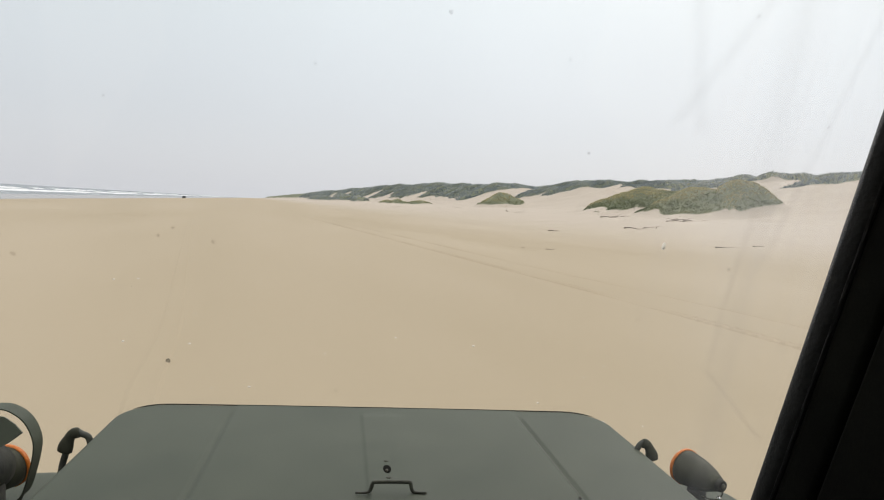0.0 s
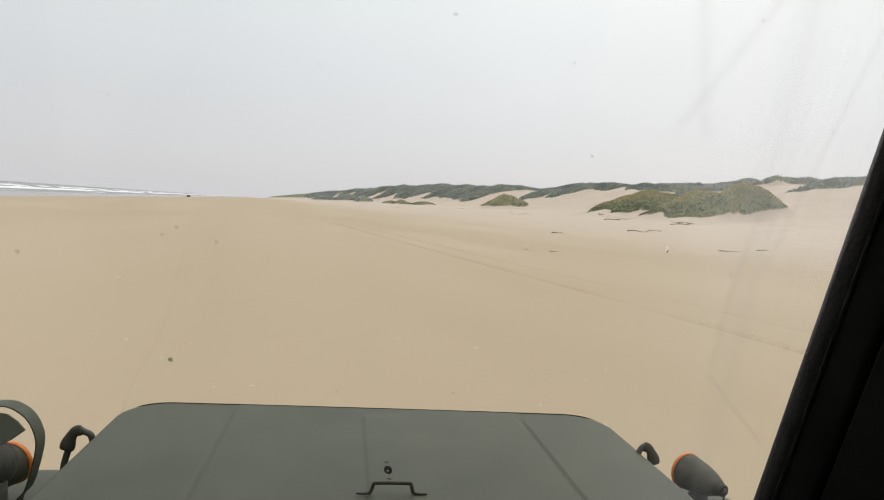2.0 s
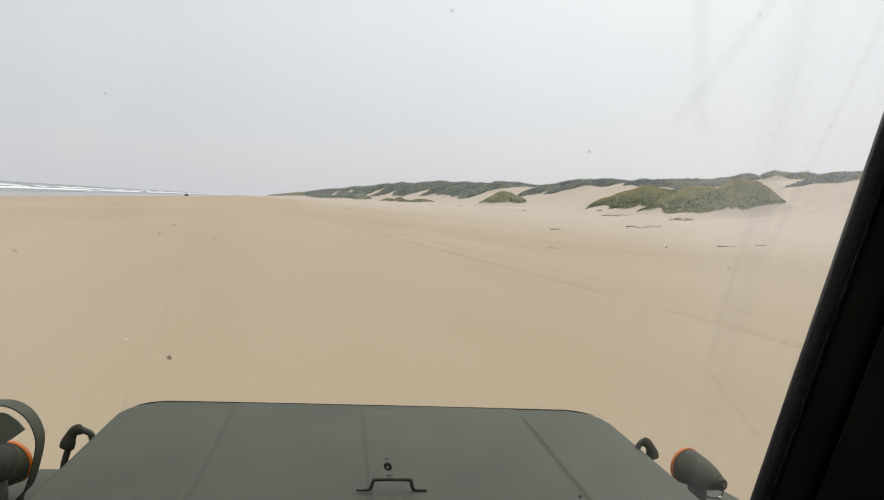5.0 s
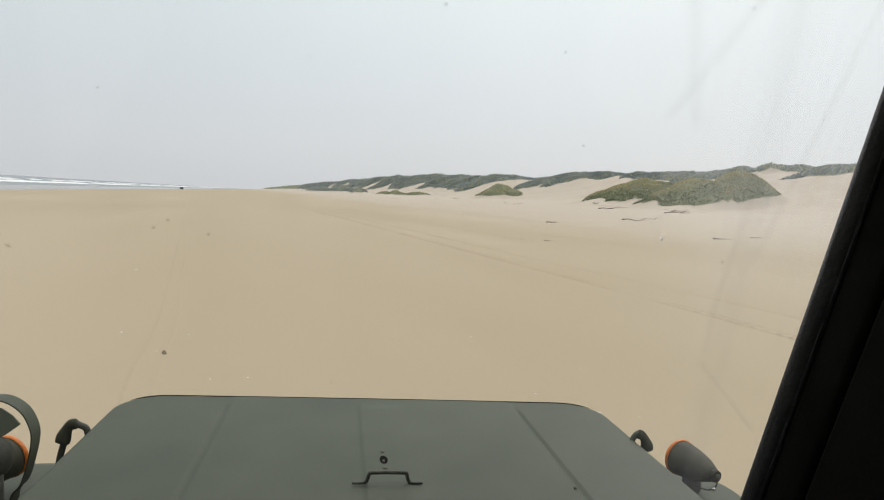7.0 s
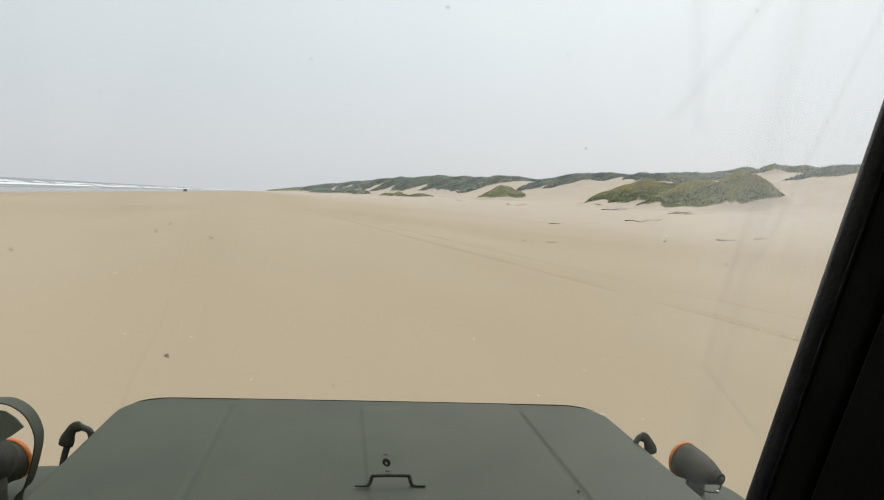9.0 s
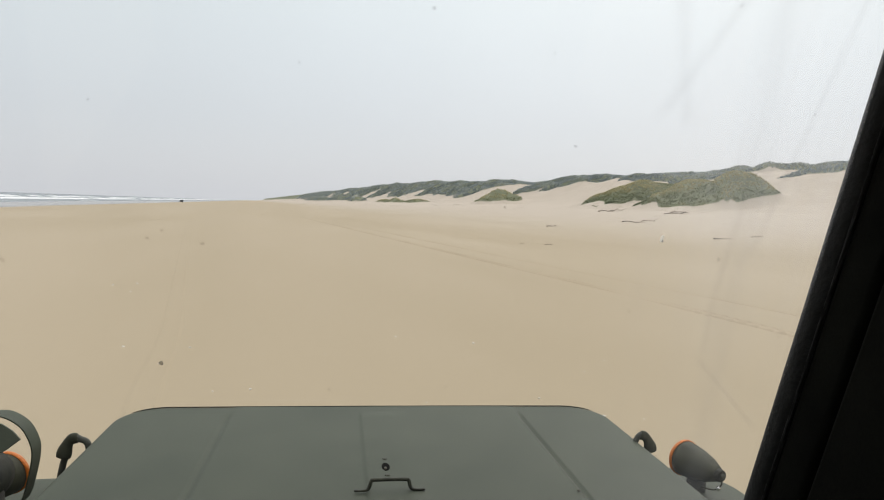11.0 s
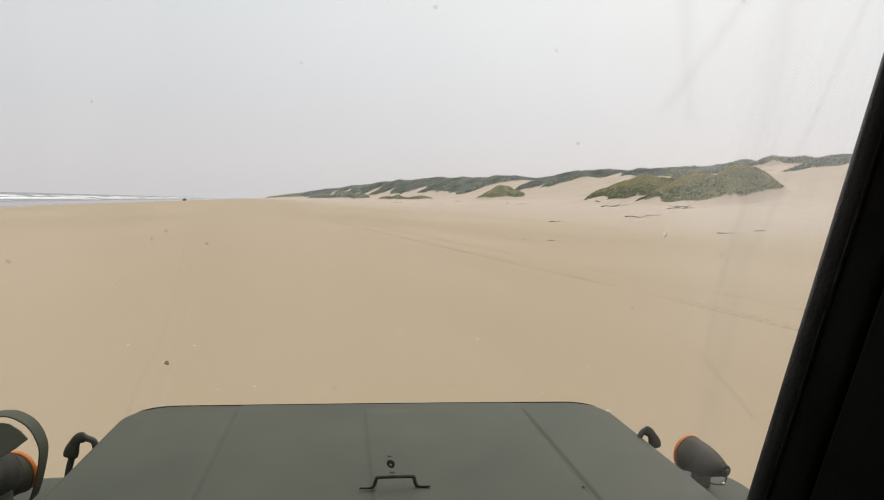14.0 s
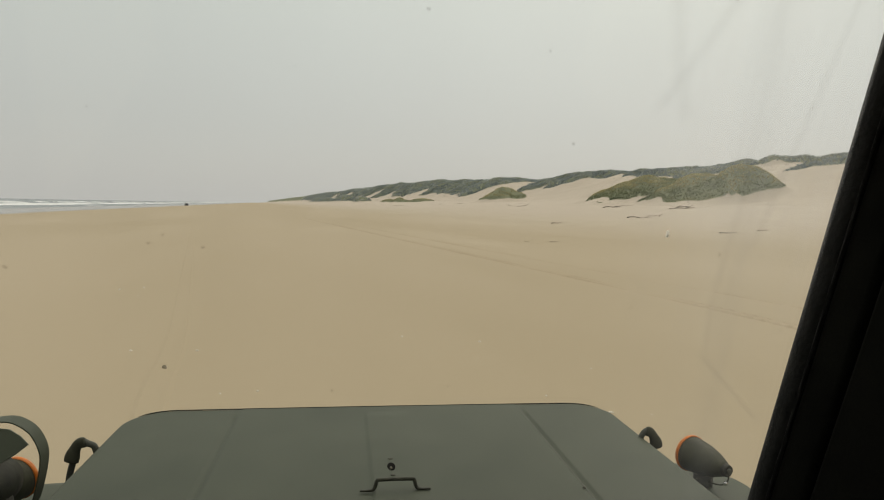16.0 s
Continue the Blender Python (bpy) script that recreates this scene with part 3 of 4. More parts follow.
def bonnet_mesh():
    """A flat pressed lid with rounded front corners, a raised middle field, two creases and a centre band."""
    half, front, rear, corner, edge, z0 = 0.709, 1.912, 1.06, 0.125, 0.018, EYE_Z - 0.6195
    ys = spread([(rear, 0.07), (1.70, 0.02), (1.86, 0.006), (front, 1)])
    xs = sorted({-1.0, 1.0, *[s / 40 for s in range(-40, 41)],
                 *[(m + k * 0.004) / half for m in (0.425, -0.406) for k in range(-6, 7)],
                 *[(m + k * 0.004) / half for m in (0.045, -0.045) for k in range(-2, 3)],
                 *[s * (1 - k * 0.006) for s in (-1, 1) for k in range(1, 9)]})
    bm = bmesh.new()
    rows = []
    for y in ys:
        over = max(y - (front - corner), 0.0)
        hw = half - corner + math.sqrt(max(corner**2 - over**2, 0.0))
        row = []
        for s in xs:
            x = s * half if abs(s) < 0.8 else math.copysign(0.8 * half + (abs(s) - 0.8) / 0.2 * (hw - 0.8 * half), s)
            d = min(hw - abs(x), front - y, edge)
            if over > 0 and abs(x) > half - corner:
                d = min(d, corner - math.hypot(over, abs(x) - (half - corner)))
            d = min(max(d, 0.0), edge)
            z = z0 - (edge - math.sqrt(max(edge**2 - (edge - d) ** 2, 0.0)))
            fade = between(0.0, 0.05, front - 0.060 - y)
            z += 0.0015 * between(0.432, 0.412, x) * between(-0.414, -0.394, x)
            z -= 0.0055 * fade * (math.exp(-(((x - 0.431) / 0.0055) ** 2)) + 0.8 * math.exp(-(((x + 0.413) / 0.008) ** 2)))
            z += 0.0035 * fade * between(-0.049, -0.041, x) * between(0.115, 0.035, x)
            z += 0.002 * (1 - (x / half) ** 2) - 0.0008 * noise.noise((x * 3, y * 3, 0.3)) * 2
            row.append(bm.verts.new((MID + 0.001 + x, y, z)))
        rows.append(row)
    for a, b in zip(rows, rows[1:]):
        for i in range(len(xs) - 1):
            bm.faces.new((a[i], a[i + 1], b[i + 1], b[i]))
    rim = [r[0] for r in rows] + rows[-1][1:-1] + [r[-1] for r in reversed(rows)]
    low = [bm.verts.new((v.co.x, v.co.y, v.co.z - 0.26)) for v in rim]
    for i in range(len(rim) - 1):
        bm.faces.new((rim[i], rim[i + 1], low[i + 1], low[i]))
    bmesh.ops.remove_doubles(bm, verts=bm.verts, dist=1e-5)
    return bm


bonnet = part("bonnet", bonnet_mesh(), PAINT, truck, "matt grey-green bonnet lid with pressed creases")

# an added thin bar, no part of the lid, draws its front edge's dark outline
bm = bmesh.new()
rim = [(-0.584 - 0.113 * math.cos(radians(a)), 1.787 + 0.113 * math.sin(radians(a))) for a in range(35, 91, 11)]
rim += [(-0.3, 1.900), (0.0, 1.900), (0.3, 1.900)] + [(-x, y) for x, y in reversed(rim)]
add_sweep(bm, [Vector((MID + 0.001 + x, y, EYE_Z - 0.6188 + 0.002 * (1 - (x / 0.709) ** 2))) for x, y in rim], 0.0017, sides=8, taper=lambda k: 0.2 + 0.8 * between(0.0, 0.12, k) * between(1.0, 0.88, k))
part("edge_outline", bm, SOOT, bonnet, "thin dark outline added along the edge")

HOOD_Z = EYE_Z - 0.6125
bm = bmesh.new()
line = [(0.058, 1.316, HOOD_Z + 0.002), (0.078, 1.316, HOOD_Z + 0.002), (0.0875, 1.317, HOOD_Z + 0.005), (0.0915, 1.318, HOOD_Z + 0.014), (0.0935, 1.319, HOOD_Z + 0.021), (0.102, 1.320, HOOD_Z + 0.0235)]
line = line + [(2 * 0.1335 - x, y, z) for x, y, z in reversed(line)]
add_sweep(bm, smooth_path(line, 6), 0.0040, sides=10, taper=lambda k: 0.6 + 0.45 * between(0.0, 0.25, k) * between(1.0, 0.75, k))
part("bonnet_handle", bm, STEEL, bonnet, "bent dark steel bar handle")
bm = bmesh.new()
add_lathe(bm, [(-0.003, 0.0010), (-0.003, 0.0105), (0.0010, 0.0105), (0.0016, 0.0094), (0.0012, 0.0005)], pose(0.1335, 1.440, HOOD_Z, 90) @ Matrix.Diagonal((0.90, 1, 2.2, 1)), 18)
crisp(part("lock_hole", bm, CAB, bonnet, "black oval lock opening"))
bm = bmesh.new()
add_box(bm, (0.1295, 1.424, HOOD_Z + 0.0005), (0.1350, 1.436, HOOD_Z + 0.0035), 0.0012)
part("lock_cylinder", bm, BRASS, bonnet)
for y in (1.394, 1.486):
    bm = bmesh.new()
    add_lathe(bm, [(0, 0.0062), (0.002, 0.006), (0.0035, 0.003), (0.0038, 0.0005)], pose(0.134, y, HOOD_Z - 0.0005, 90), 14)
    part("screw", bm, STEEL, bonnet)
bm = bmesh.new()
add_lathe(bm, [(0, 0.004), (0.001, 0.0035), (0.0016, 0.0005)], pose(0.548, 1.298, HOOD_Z - 0.002, 90), 10)
part("mud_fleck", bm, DIRT, bonnet)


def wing(side):
    """A flat-topped mudguard with a rounded outer edge, turned down at the front."""
    z, inner, outer, front, rear, corner = EYE_Z - 0.835, 0.69, 1.14, 1.96, 0.98, 0.22
    bm = bmesh.new()
    rings = []
    outline = [(inner, rear), (inner, front)]
    outline += [(outer - corner + corner * math.sin(a), front - corner + corner * math.cos(a)) for a in (math.pi / 2 * k / 10 for k in range(11))]
    outline += [(outer, rear)]
    cx, cy = (inner + outer) / 2, (front + rear) / 2
    for drop, inset in ((0.0, 0.045), (0.004, 0.02), (0.016, 0.005), (0.035, 0.0), (0.16, -0.01)):
        ring = []
        for x, y in outline:
            k = Vector((x - cx, y - cy))
            k = k * (1 - inset / k.length)
            ring.append(bm.verts.new((MID + side * (cx + k.x), cy + k.y, z - drop)))
        rings.append(ring)
    bm.faces.new(rings[0])
    n = len(outline)
    for a, b in zip(rings, rings[1:]):
        for i in range(n):
            bm.faces.new((a[i], a[(i + 1) % n], b[(i + 1) % n], b[i]))
    return crisp(part("front_wing", bm, PAINT, truck, "flat matt grey-green front mudguard"), 50)


wing(1)
wing(-1)


def marker_lamp(tail, nose, label):
    """A bullet-shaped lamp whose orange lens looks ahead."""
    tail, nose = Vector(tail), Vector(nose)
    m = Matrix.Translation(tail) @ (nose - tail).to_track_quat("Y", "Z").to_matrix().to_4x4()
    reach = (nose - tail).length
    bm = bmesh.new()
    add_lathe(bm, [(0.0, 0.019), (0.010, 0.024), (reach * 0.30, 0.038), (reach * 0.6, 0.048), (reach * 0.88, 0.0525), (reach * 0.966, 0.0535)], m)
    body = part("marker_lamp", bm, LAMP_PAINT, truck, label)
    bm = bmesh.new()
    add_lathe(bm, [(reach * 0.965, 0.054), (reach * 0.972, 0.0562), (reach * 1.03, 0.0562), (reach * 1.08, 0.050), (reach * 1.10, 0.03), (reach * 1.11, 0.002)], m)
    part("lens", bm, ORANGE, body, "orange plastic lens ring")
    bm = bmesh.new()
    add_lathe(bm, [(-0.006, 0.009), (-0.012, 0.0150), (-0.010, 0.0178), (0.0, 0.0192), (0.004, 0.0205)], m, 24)
    part("end_cap", bm, SOOT, body, "dark end cap")
    bm = bmesh.new()
    add_lathe(bm, [(-0.016, 0.0015), (-0.015, 0.0095), (-0.012, 0.0095)], m, 18)
    part("cap_screw", bm, STEEL, body)
    bm = bmesh.new()
    loop = [m @ Vector(p) for p in ((0.004, -0.010, -0.014), (0.002, -0.008, -0.030), (-0.006, 0.0, -0.042), (-0.016, 0.012, -0.046), (-0.024, 0.04, -0.048))]
    add_sweep(bm, smooth_path(loop, 5), 0.0022, sides=8)
    part("cable", bm, STEEL, body)
    bm = bmesh.new()
    add_lathe(bm, [(-0.004, 0.002), (-0.003, 0.0065), (0.004, 0.0065), (0.006, 0.002)], m @ pose(-0.004, -0.006, -0.038, 20, 0, 0), 14)
    part("cable_clip", bm, CHROME, body, "shiny chrome clip")
    bm = bmesh.new()
    foot = m @ Vector((0, reach * 0.6, -0.045))
    add_sweep(bm, [foot, Vector((foot.x, foot.y, EYE_Z - 0.83)), Vector((foot.x, foot.y, EYE_Z - 0.865))], 0.03, 0.022, 14)
    part("stem", bm, SOOT, body)
    return body


marker_lamp((1.130, 1.668, EYE_Z - 0.752), (1.099, 1.805, EYE_Z - 0.754), "olive bullet-shaped marker lamp with an orange lens")
marker_lamp((-0.858, 1.62, EYE_Z - 0.752), (-0.814, 1.765, EYE_Z - 0.746), "olive bullet-shaped marker lamp with an orange lens")


def latch(points, grip, y, label):
    """A bent rod that hooks the bonnet, with a thick grip bent over its outer side."""
    bm = bmesh.new()
    add_sweep(bm, smooth_path([(x, y, EYE_Z + z) for x, z in points], 6), 0.0065, 0.008, 12)
    hook = part("bonnet_latch", bm, PAINT_DARK, truck, label)
    bm = bmesh.new()
    add_sweep(bm, smooth_path([(x, y - 0.002, EYE_Z + z) for x, z in grip], 6), 0.0112, 0.016, 14, taper=lambda k: 1.05 - 0.35 * k + 0.10 * math.sin(9 * k))
    part("latch_grip", bm, LAMP_PAINT, hook, "worn dark grip bent over the latch")
    x, z = points[-1]
    bm = bmesh.new()
    add_box(bm, (x - 0.012, y - 0.014, EYE_Z + z - 0.03), (x + 0.012, y + 0.014, EYE_Z + z + 0.002), 0.004)
    part("latch_bracket", bm, PAINT_DARK, hook)


latch([(-0.654, -0.86), (-0.647, -0.72), (-0.634, -0.655), (-0.625, -0.620), (-0.613, -0.611), (-0.601, -0.616), (-0.586, -0.624), (-0.580, -0.645)],
      [(-0.639, -0.660), (-0.633, -0.636), (-0.622, -0.616), (-0.606, -0.612)], 1.65, "dark olive spring latch hooked beside the bonnet")
latch([(0.856, -0.86), (0.858, -0.72), (0.862, -0.655), (0.860, -0.622), (0.850, -0.605), (0.840, -0.603), (0.830, -0.615), (0.824, -0.634)],
      [(0.873, -0.648), (0.868, -0.628), (0.855, -0.608), (0.840, -0.602)], 1.60, "dark olive spring latch hooked beside the bonnet")

# a round work lamp inside its hoop guard
bm = bmesh.new()
hoop = [(-0.724, -0.860), (-0.722, -0.770), (-0.702, -0.738), (-0.690, -0.697), (-0.680, -0.640), (-0.682, -0.604), (-0.701, -0.564), (-0.732, -0.540), (-0.762, -0.534),
        (-0.800, -0.542), (-0.836, -0.575), (-0.852, -0.640), (-0.846, -0.720), (-0.836, -0.860)]
add_strap(bm, smooth_path([(x, 1.60, EYE_Z + z) for x, z in hoop], 5), 0.022, 0.0016)
crisp(part("lamp_guard", bm, PAINT, truck, "hoop of flat olive steel strap"), 50)
bm = bmesh.new()
add_lathe(bm, [(-0.055, 0.004), (-0.052, 0.022), (-0.040, 0.040), (-0.018, 0.052), (0.010, 0.056), (0.040, 0.056), (0.046, 0.050), (0.047, 0.01)], pose(-0.750, 1.50, EYE_Z - 0.650, -6, 0, 8))
work_lamp = part("work_lamp", bm, SOOT, truck, "round dark olive work lamp")
bm = bmesh.new()
fan = [(-0.775, 0.0, -0.530), (-0.745, 0.012, -0.520), (-0.711, 0.018, -0.527), (-0.687, 0.014, -0.542), (-0.668, 0.006, -0.558), (-0.692, 0.0, -0.578), (-0.730, -0.01, -0.600)]
top = [bm.verts.new((x, 1.49 + y, EYE_Z + z)) for x, y, z in fan]
low = [bm.verts.new((v.co.x, v.co.y + 0.006, v.co.z - 0.002)) for v in top]
bm.faces.new(top)
bm.faces.new(low[::-1])
for i in range(len(top)):
    bm.faces.new((top[i], low[i], low[(i + 1) % len(top)], top[(i + 1) % len(top)]))
crisp(part("lamp_fin", bm, PAINT, work_lamp, "curved olive shade plate"))
bm = bmesh.new()
add_sweep(bm, [Vector((-0.750, 1.50, EYE_Z - 0.66)), Vector((-0.748, 1.505, EYE_Z - 0.78)), Vector((-0.748, 1.505, EYE_Z - 0.865))], 0.05, 0.04, 16)
part("lamp_base", bm, SOOT, work_lamp)

# windscreen frame: the near pillar with its rubber seal, header, pane
FOOT, HEAD = Vector((0.75, 1.0122, EYE_Z - 0.5016)), Vector((0.75, 0.8404, EYE_Z + 0.087))
SLOPE = (HEAD - FOOT).normalized()


def along(section, s0, s1, steps, ripple=0.0, mirror=False):
    """A bar of the given (x, y) section that follows the windscreen's slope."""
    bm = bmesh.new()
    rings = []
    for k in range(steps + 1):
        s = s0 + (s1 - s0) * k / steps
        base = FOOT + SLOPE * s
        ring = []
        for i, (x, y) in enumerate(section):
            wob = ripple * noise.noise((s * 22, i * 0.7, 0.1)) + 0.6 * ripple * noise.noise((s * 70, i * 0.9, 4.1))
            px = 0.749 + x + wob
            ring.append(bm.verts.new((2 * MID - px if mirror else px, base.y + y + wob, base.z)))
        rings.append(ring)
    n = len(section)
    for a, b in zip(rings, rings[1:]):
        for i in range(n):
            bm.faces.new((a[i], a[(i + 1) % n], b[(i + 1) % n], b[i]))
    bm.faces.new(rings[0][::-1])
    bm.faces.new(rings[-1])
    return bm


def rounded(x0, y0, x1, y1, r, steps=4):
    out = []
    for cx, cy, a0 in ((x1 - r, y1 - r, 0), (x0 + r, y1 - r, 90), (x0 + r, y0 + r, 180), (x1 - r, y0 + r, 270)):
        out += [(cx + r * math.cos(radians(a0 + 90 * k / steps)), cy + r * math.sin(radians(a0 + 90 * k / steps))) for k in range(steps + 1)]
    return out


for flip in (False, True):
    pillar = part("windscreen_pillar", along(rounded(0.0, -0.032, 0.075, 0.022, 0.022, 7), -0.14, 1.05, 90, 0.0014, flip), PADDING, truck, "black padded windscreen pillar")
    part("pillar_seal", along(rounded(0.0015, -0.110, 0.060, -0.036, 0.012), -0.14, 1.05, 120, 0.0016, flip), CAB, pillar, "black rubber door seal")
    part("seal_piping", along(rounded(-0.0022, -0.0395, 0.004, -0.0335, 0.0029), -0.14, 1.05, 150, 0.0012, flip), PADDING, pillar, "stitched black piping along the pillar")
    part("door_frame", along(rounded(0.004, -0.34, 0.075, -0.112, 0.012), -0.14, 1.05, 20, 0.0, flip), CAB, pillar, "black door frame")

GLASS_Y, GLASS_LEAN = 0.866, 0.2917      # the pane's y at eye height, and how far it leans back for each metre up
bm = bmesh.new()
corners = []
for x, z in ((2 * MID - 0.75, -0.63), (0.75, -0.63), (0.75, 0.47), (2 * MID - 0.75, 0.47)):
    corners.append((x, GLASS_Y - GLASS_LEAN * z, z + EYE_Z))
inner = [bm.verts.new(c) for c in corners]
outer = [bm.verts.new((x, y + 0.005, z)) for x, y, z in corners]
bm.faces.new(inner)
bm.faces.new(outer[::-1])
for i in range(4):
    bm.faces.new((inner[i], inner[(i + 1) % 4], outer[(i + 1) % 4], outer[i]))
pane = part("windscreen_pane", bm, GLASS, truck, "windscreen glass with dust, painted glare and dried flecks", smooth=False)
pane.visible_shadow = False

FLECKS = [(-0.138, -0.144, 4.2), (-0.259, -0.061, 3.2), (-0.139, -0.033, 2.6), (-0.150, -0.040, 2.2), (-0.107, -0.043, 2.6), (0.361, -0.041, 3.2),
          (0.274, -0.092, 2.4), (0.430, -0.114, 2.4), (0.001, -0.166, 2.6), (0.104, -0.164, 2.0), (0.175, -0.152, 2.2), (0.366, 0.195, 2.6),
          (0.079, 0.166, 2.6), (0.213, 0.057, 2.6), (0.450, 0.101, 2.2), (-0.196, 0.069, 2.0), (-0.032, 0.111, 1.8), (0.189, 0.137, 2.2)]
rng = random.Random(11)
for n, (x, z, size) in enumerate(FLECKS):
    size *= 0.72 if n == 0 else 0.88
    k = GLASS_Y / (0.55 + GLASS_LEAN * z)
    spot = Vector((x * k, 0.55 * k + 0.008, z * k + EYE_Z))
    bm = bmesh.new()
    m = Matrix.Translation(spot) @ pose(0, 0, 0, 16) 
    ring = [bm.verts.new(m @ Vector((math.cos(a) * size * 0.0013 * w, 0.0, math.sin(a) * size * 0.0013 * w))) for a, w in ((6.283 * j / 9, rng.uniform(0.6, 1.15)) for j in range(9))]
    peak = bm.verts.new(m @ Vector((0, 0.0015, 0)))
    for j in range(9):
        bm.faces.new((ring[j], ring[(j + 1) % 9], peak))
    bm.faces.new(ring[::-1])
    part("dried_fleck", bm, SPLASH if n == 0 else DUST, pane)

# the closed cab round the camera: unseen roof, rear wall and doors added to darken the pillar
LEFT, RIGHT = 2 * MID - 0.86, 0.86
for name, lo, hi, mat, label in (
    ("roof", (LEFT, -1.05, EYE_Z + 0.40), (RIGHT, 0.80, EYE_Z + 0.47), CAB, "unseen flat cab roof that keeps light off the pillar"),
    ("rear_panel", (LEFT, -1.12, 0.75), (RIGHT, -1.05, EYE_Z + 0.47), CAB, "unseen plain cab rear wall that keeps light out"),
    ("dashboard", (LEFT + 0.06, 0.82, EYE_Z - 0.95), (RIGHT - 0.06, 1.05, EYE_Z - 0.66), CAB, "black dashboard"),
    ("scuttle", (LEFT, 1.03, EYE_Z - 0.98), (RIGHT, 1.11, EYE_Z - 0.64), PAINT, ""),
    ("cab_floor", (LEFT, -1.05, 0.70), (RIGHT, 1.06, 0.76), CAB, ""),
    ("engine_housing", (MID - 0.66, 1.08, 0.62), (MID + 0.66, 1.86, EYE_Z - 0.82), PAINT_DARK, ""),
    ("chassis_frame", (MID - 0.40, -1.15, 0.52), (MID + 0.40, 1.90, 0.66), PAINT_DARK, ""),
    ("front_bumper", (MID - 0.95, 1.98, 0.55), (MID + 0.95, 2.08, 0.75), PAINT_DARK, ""),
):
    bm = bmesh.new()
    add_box(bm, lo, hi, 0.015)
    crisp(part(name, bm, mat, truck, label))
for side in (-1, 1):
    x = MID + side * 0.76
    bm = bmesh.new()
    add_box(bm, (x - 0.03, -1.05, 0.70), (x + 0.03, 1.06, EYE_Z - 0.42), 0.012)
    crisp(part("door", bm, PAINT, truck, "unseen plain olive cab door that keeps light out"))
    bm = bmesh.new()
    add_box(bm, (x - 0.03, -1.05, EYE_Z - 0.42), (x + 0.03, -0.75, EYE_Z + 0.42), 0.012)
    crisp(part("rear_post", bm, CAB, truck))

tyre_profile = [(-0.11, 0.25), (-0.125, 0.32), (-0.12, 0.42), (-0.09, 0.455), (0.09, 0.455), (0.12, 0.42), (0.125, 0.32), (0.11, 0.25)]
for side in (-1, 1):
    for y in (1.42, -0.70):
        hub = pose(MID + side * 0.80, y, 0.45, 0, 0, 90)
        bm = bmesh.new()
        add_lathe(bm, tyre_profile, hub, 40)
        for k in range(30):
            a = 2 * math.pi * k / 30
            add_box_m = hub @ Matrix.Rotation(a, 4, "Y") @ Matrix.Translation((0, 0, 0.455))
            r = bmesh.ops.create_cube(bm, size=1.0, matrix=add_box_m @ Matrix.Diagonal((0.05, 0.19, 0.026, 1)))
        wheel = crisp(part("wheel", bm, RUBBER, truck, "large black off-road tyre"))
        bm = bmesh.new()
        add_lathe(bm, [(-0.10, 0.05), (-0.06, 0.20), (-0.11, 0.252), (0.11, 0.252), (0.06, 0.20), (0.10, 0.05)], hub, 32)
        part("rim", bm, PAINT_DARK, wheel)

# ---- a car far down the beach ----
far_car = new("parked_car")
far_car.matrix_basis = pose(-41.5, 430, beach(-41.5) - 0.02, 0, 0, 10)
tagged(far_car, "small dark car far off on the open sand", "car")
bm = bmesh.new()
section = [(-2.2, 0.35), (-2.2, 0.95), (-1.9, 1.05), (-1.55, 1.62), (0.35, 1.68), (0.95, 1.08), (2.05, 0.95), (2.2, 0.6), (2.15, 0.35)]
sides = [[bm.verts.new((x * (0.86 if z > 1.2 else 1.0), y, z)) for y, z in section] for x in (-0.92, 0.92)]
bm.faces.new(sides[0])
bm.faces.new(sides[1][::-1])
for i in range(len(section)):
    j = (i + 1) % len(section)
    bm.faces.new((sides[0][i], sides[0][j], sides[1][j], sides[1][i]))
crisp(part("body", bm, CAR_PAINT, far_car))
for x in (-0.8, 0.8):
    for y in (-1.4, 1.4):
        bm = bmesh.new()
        add_lathe(bm, [(-0.1, 0.2), (-0.11, 0.33), (0.11, 0.33), (0.1, 0.2)], pose(x, y, 0.33, 0, 0, 90), 20)
        part("wheel", bm, RUBBER, far_car)


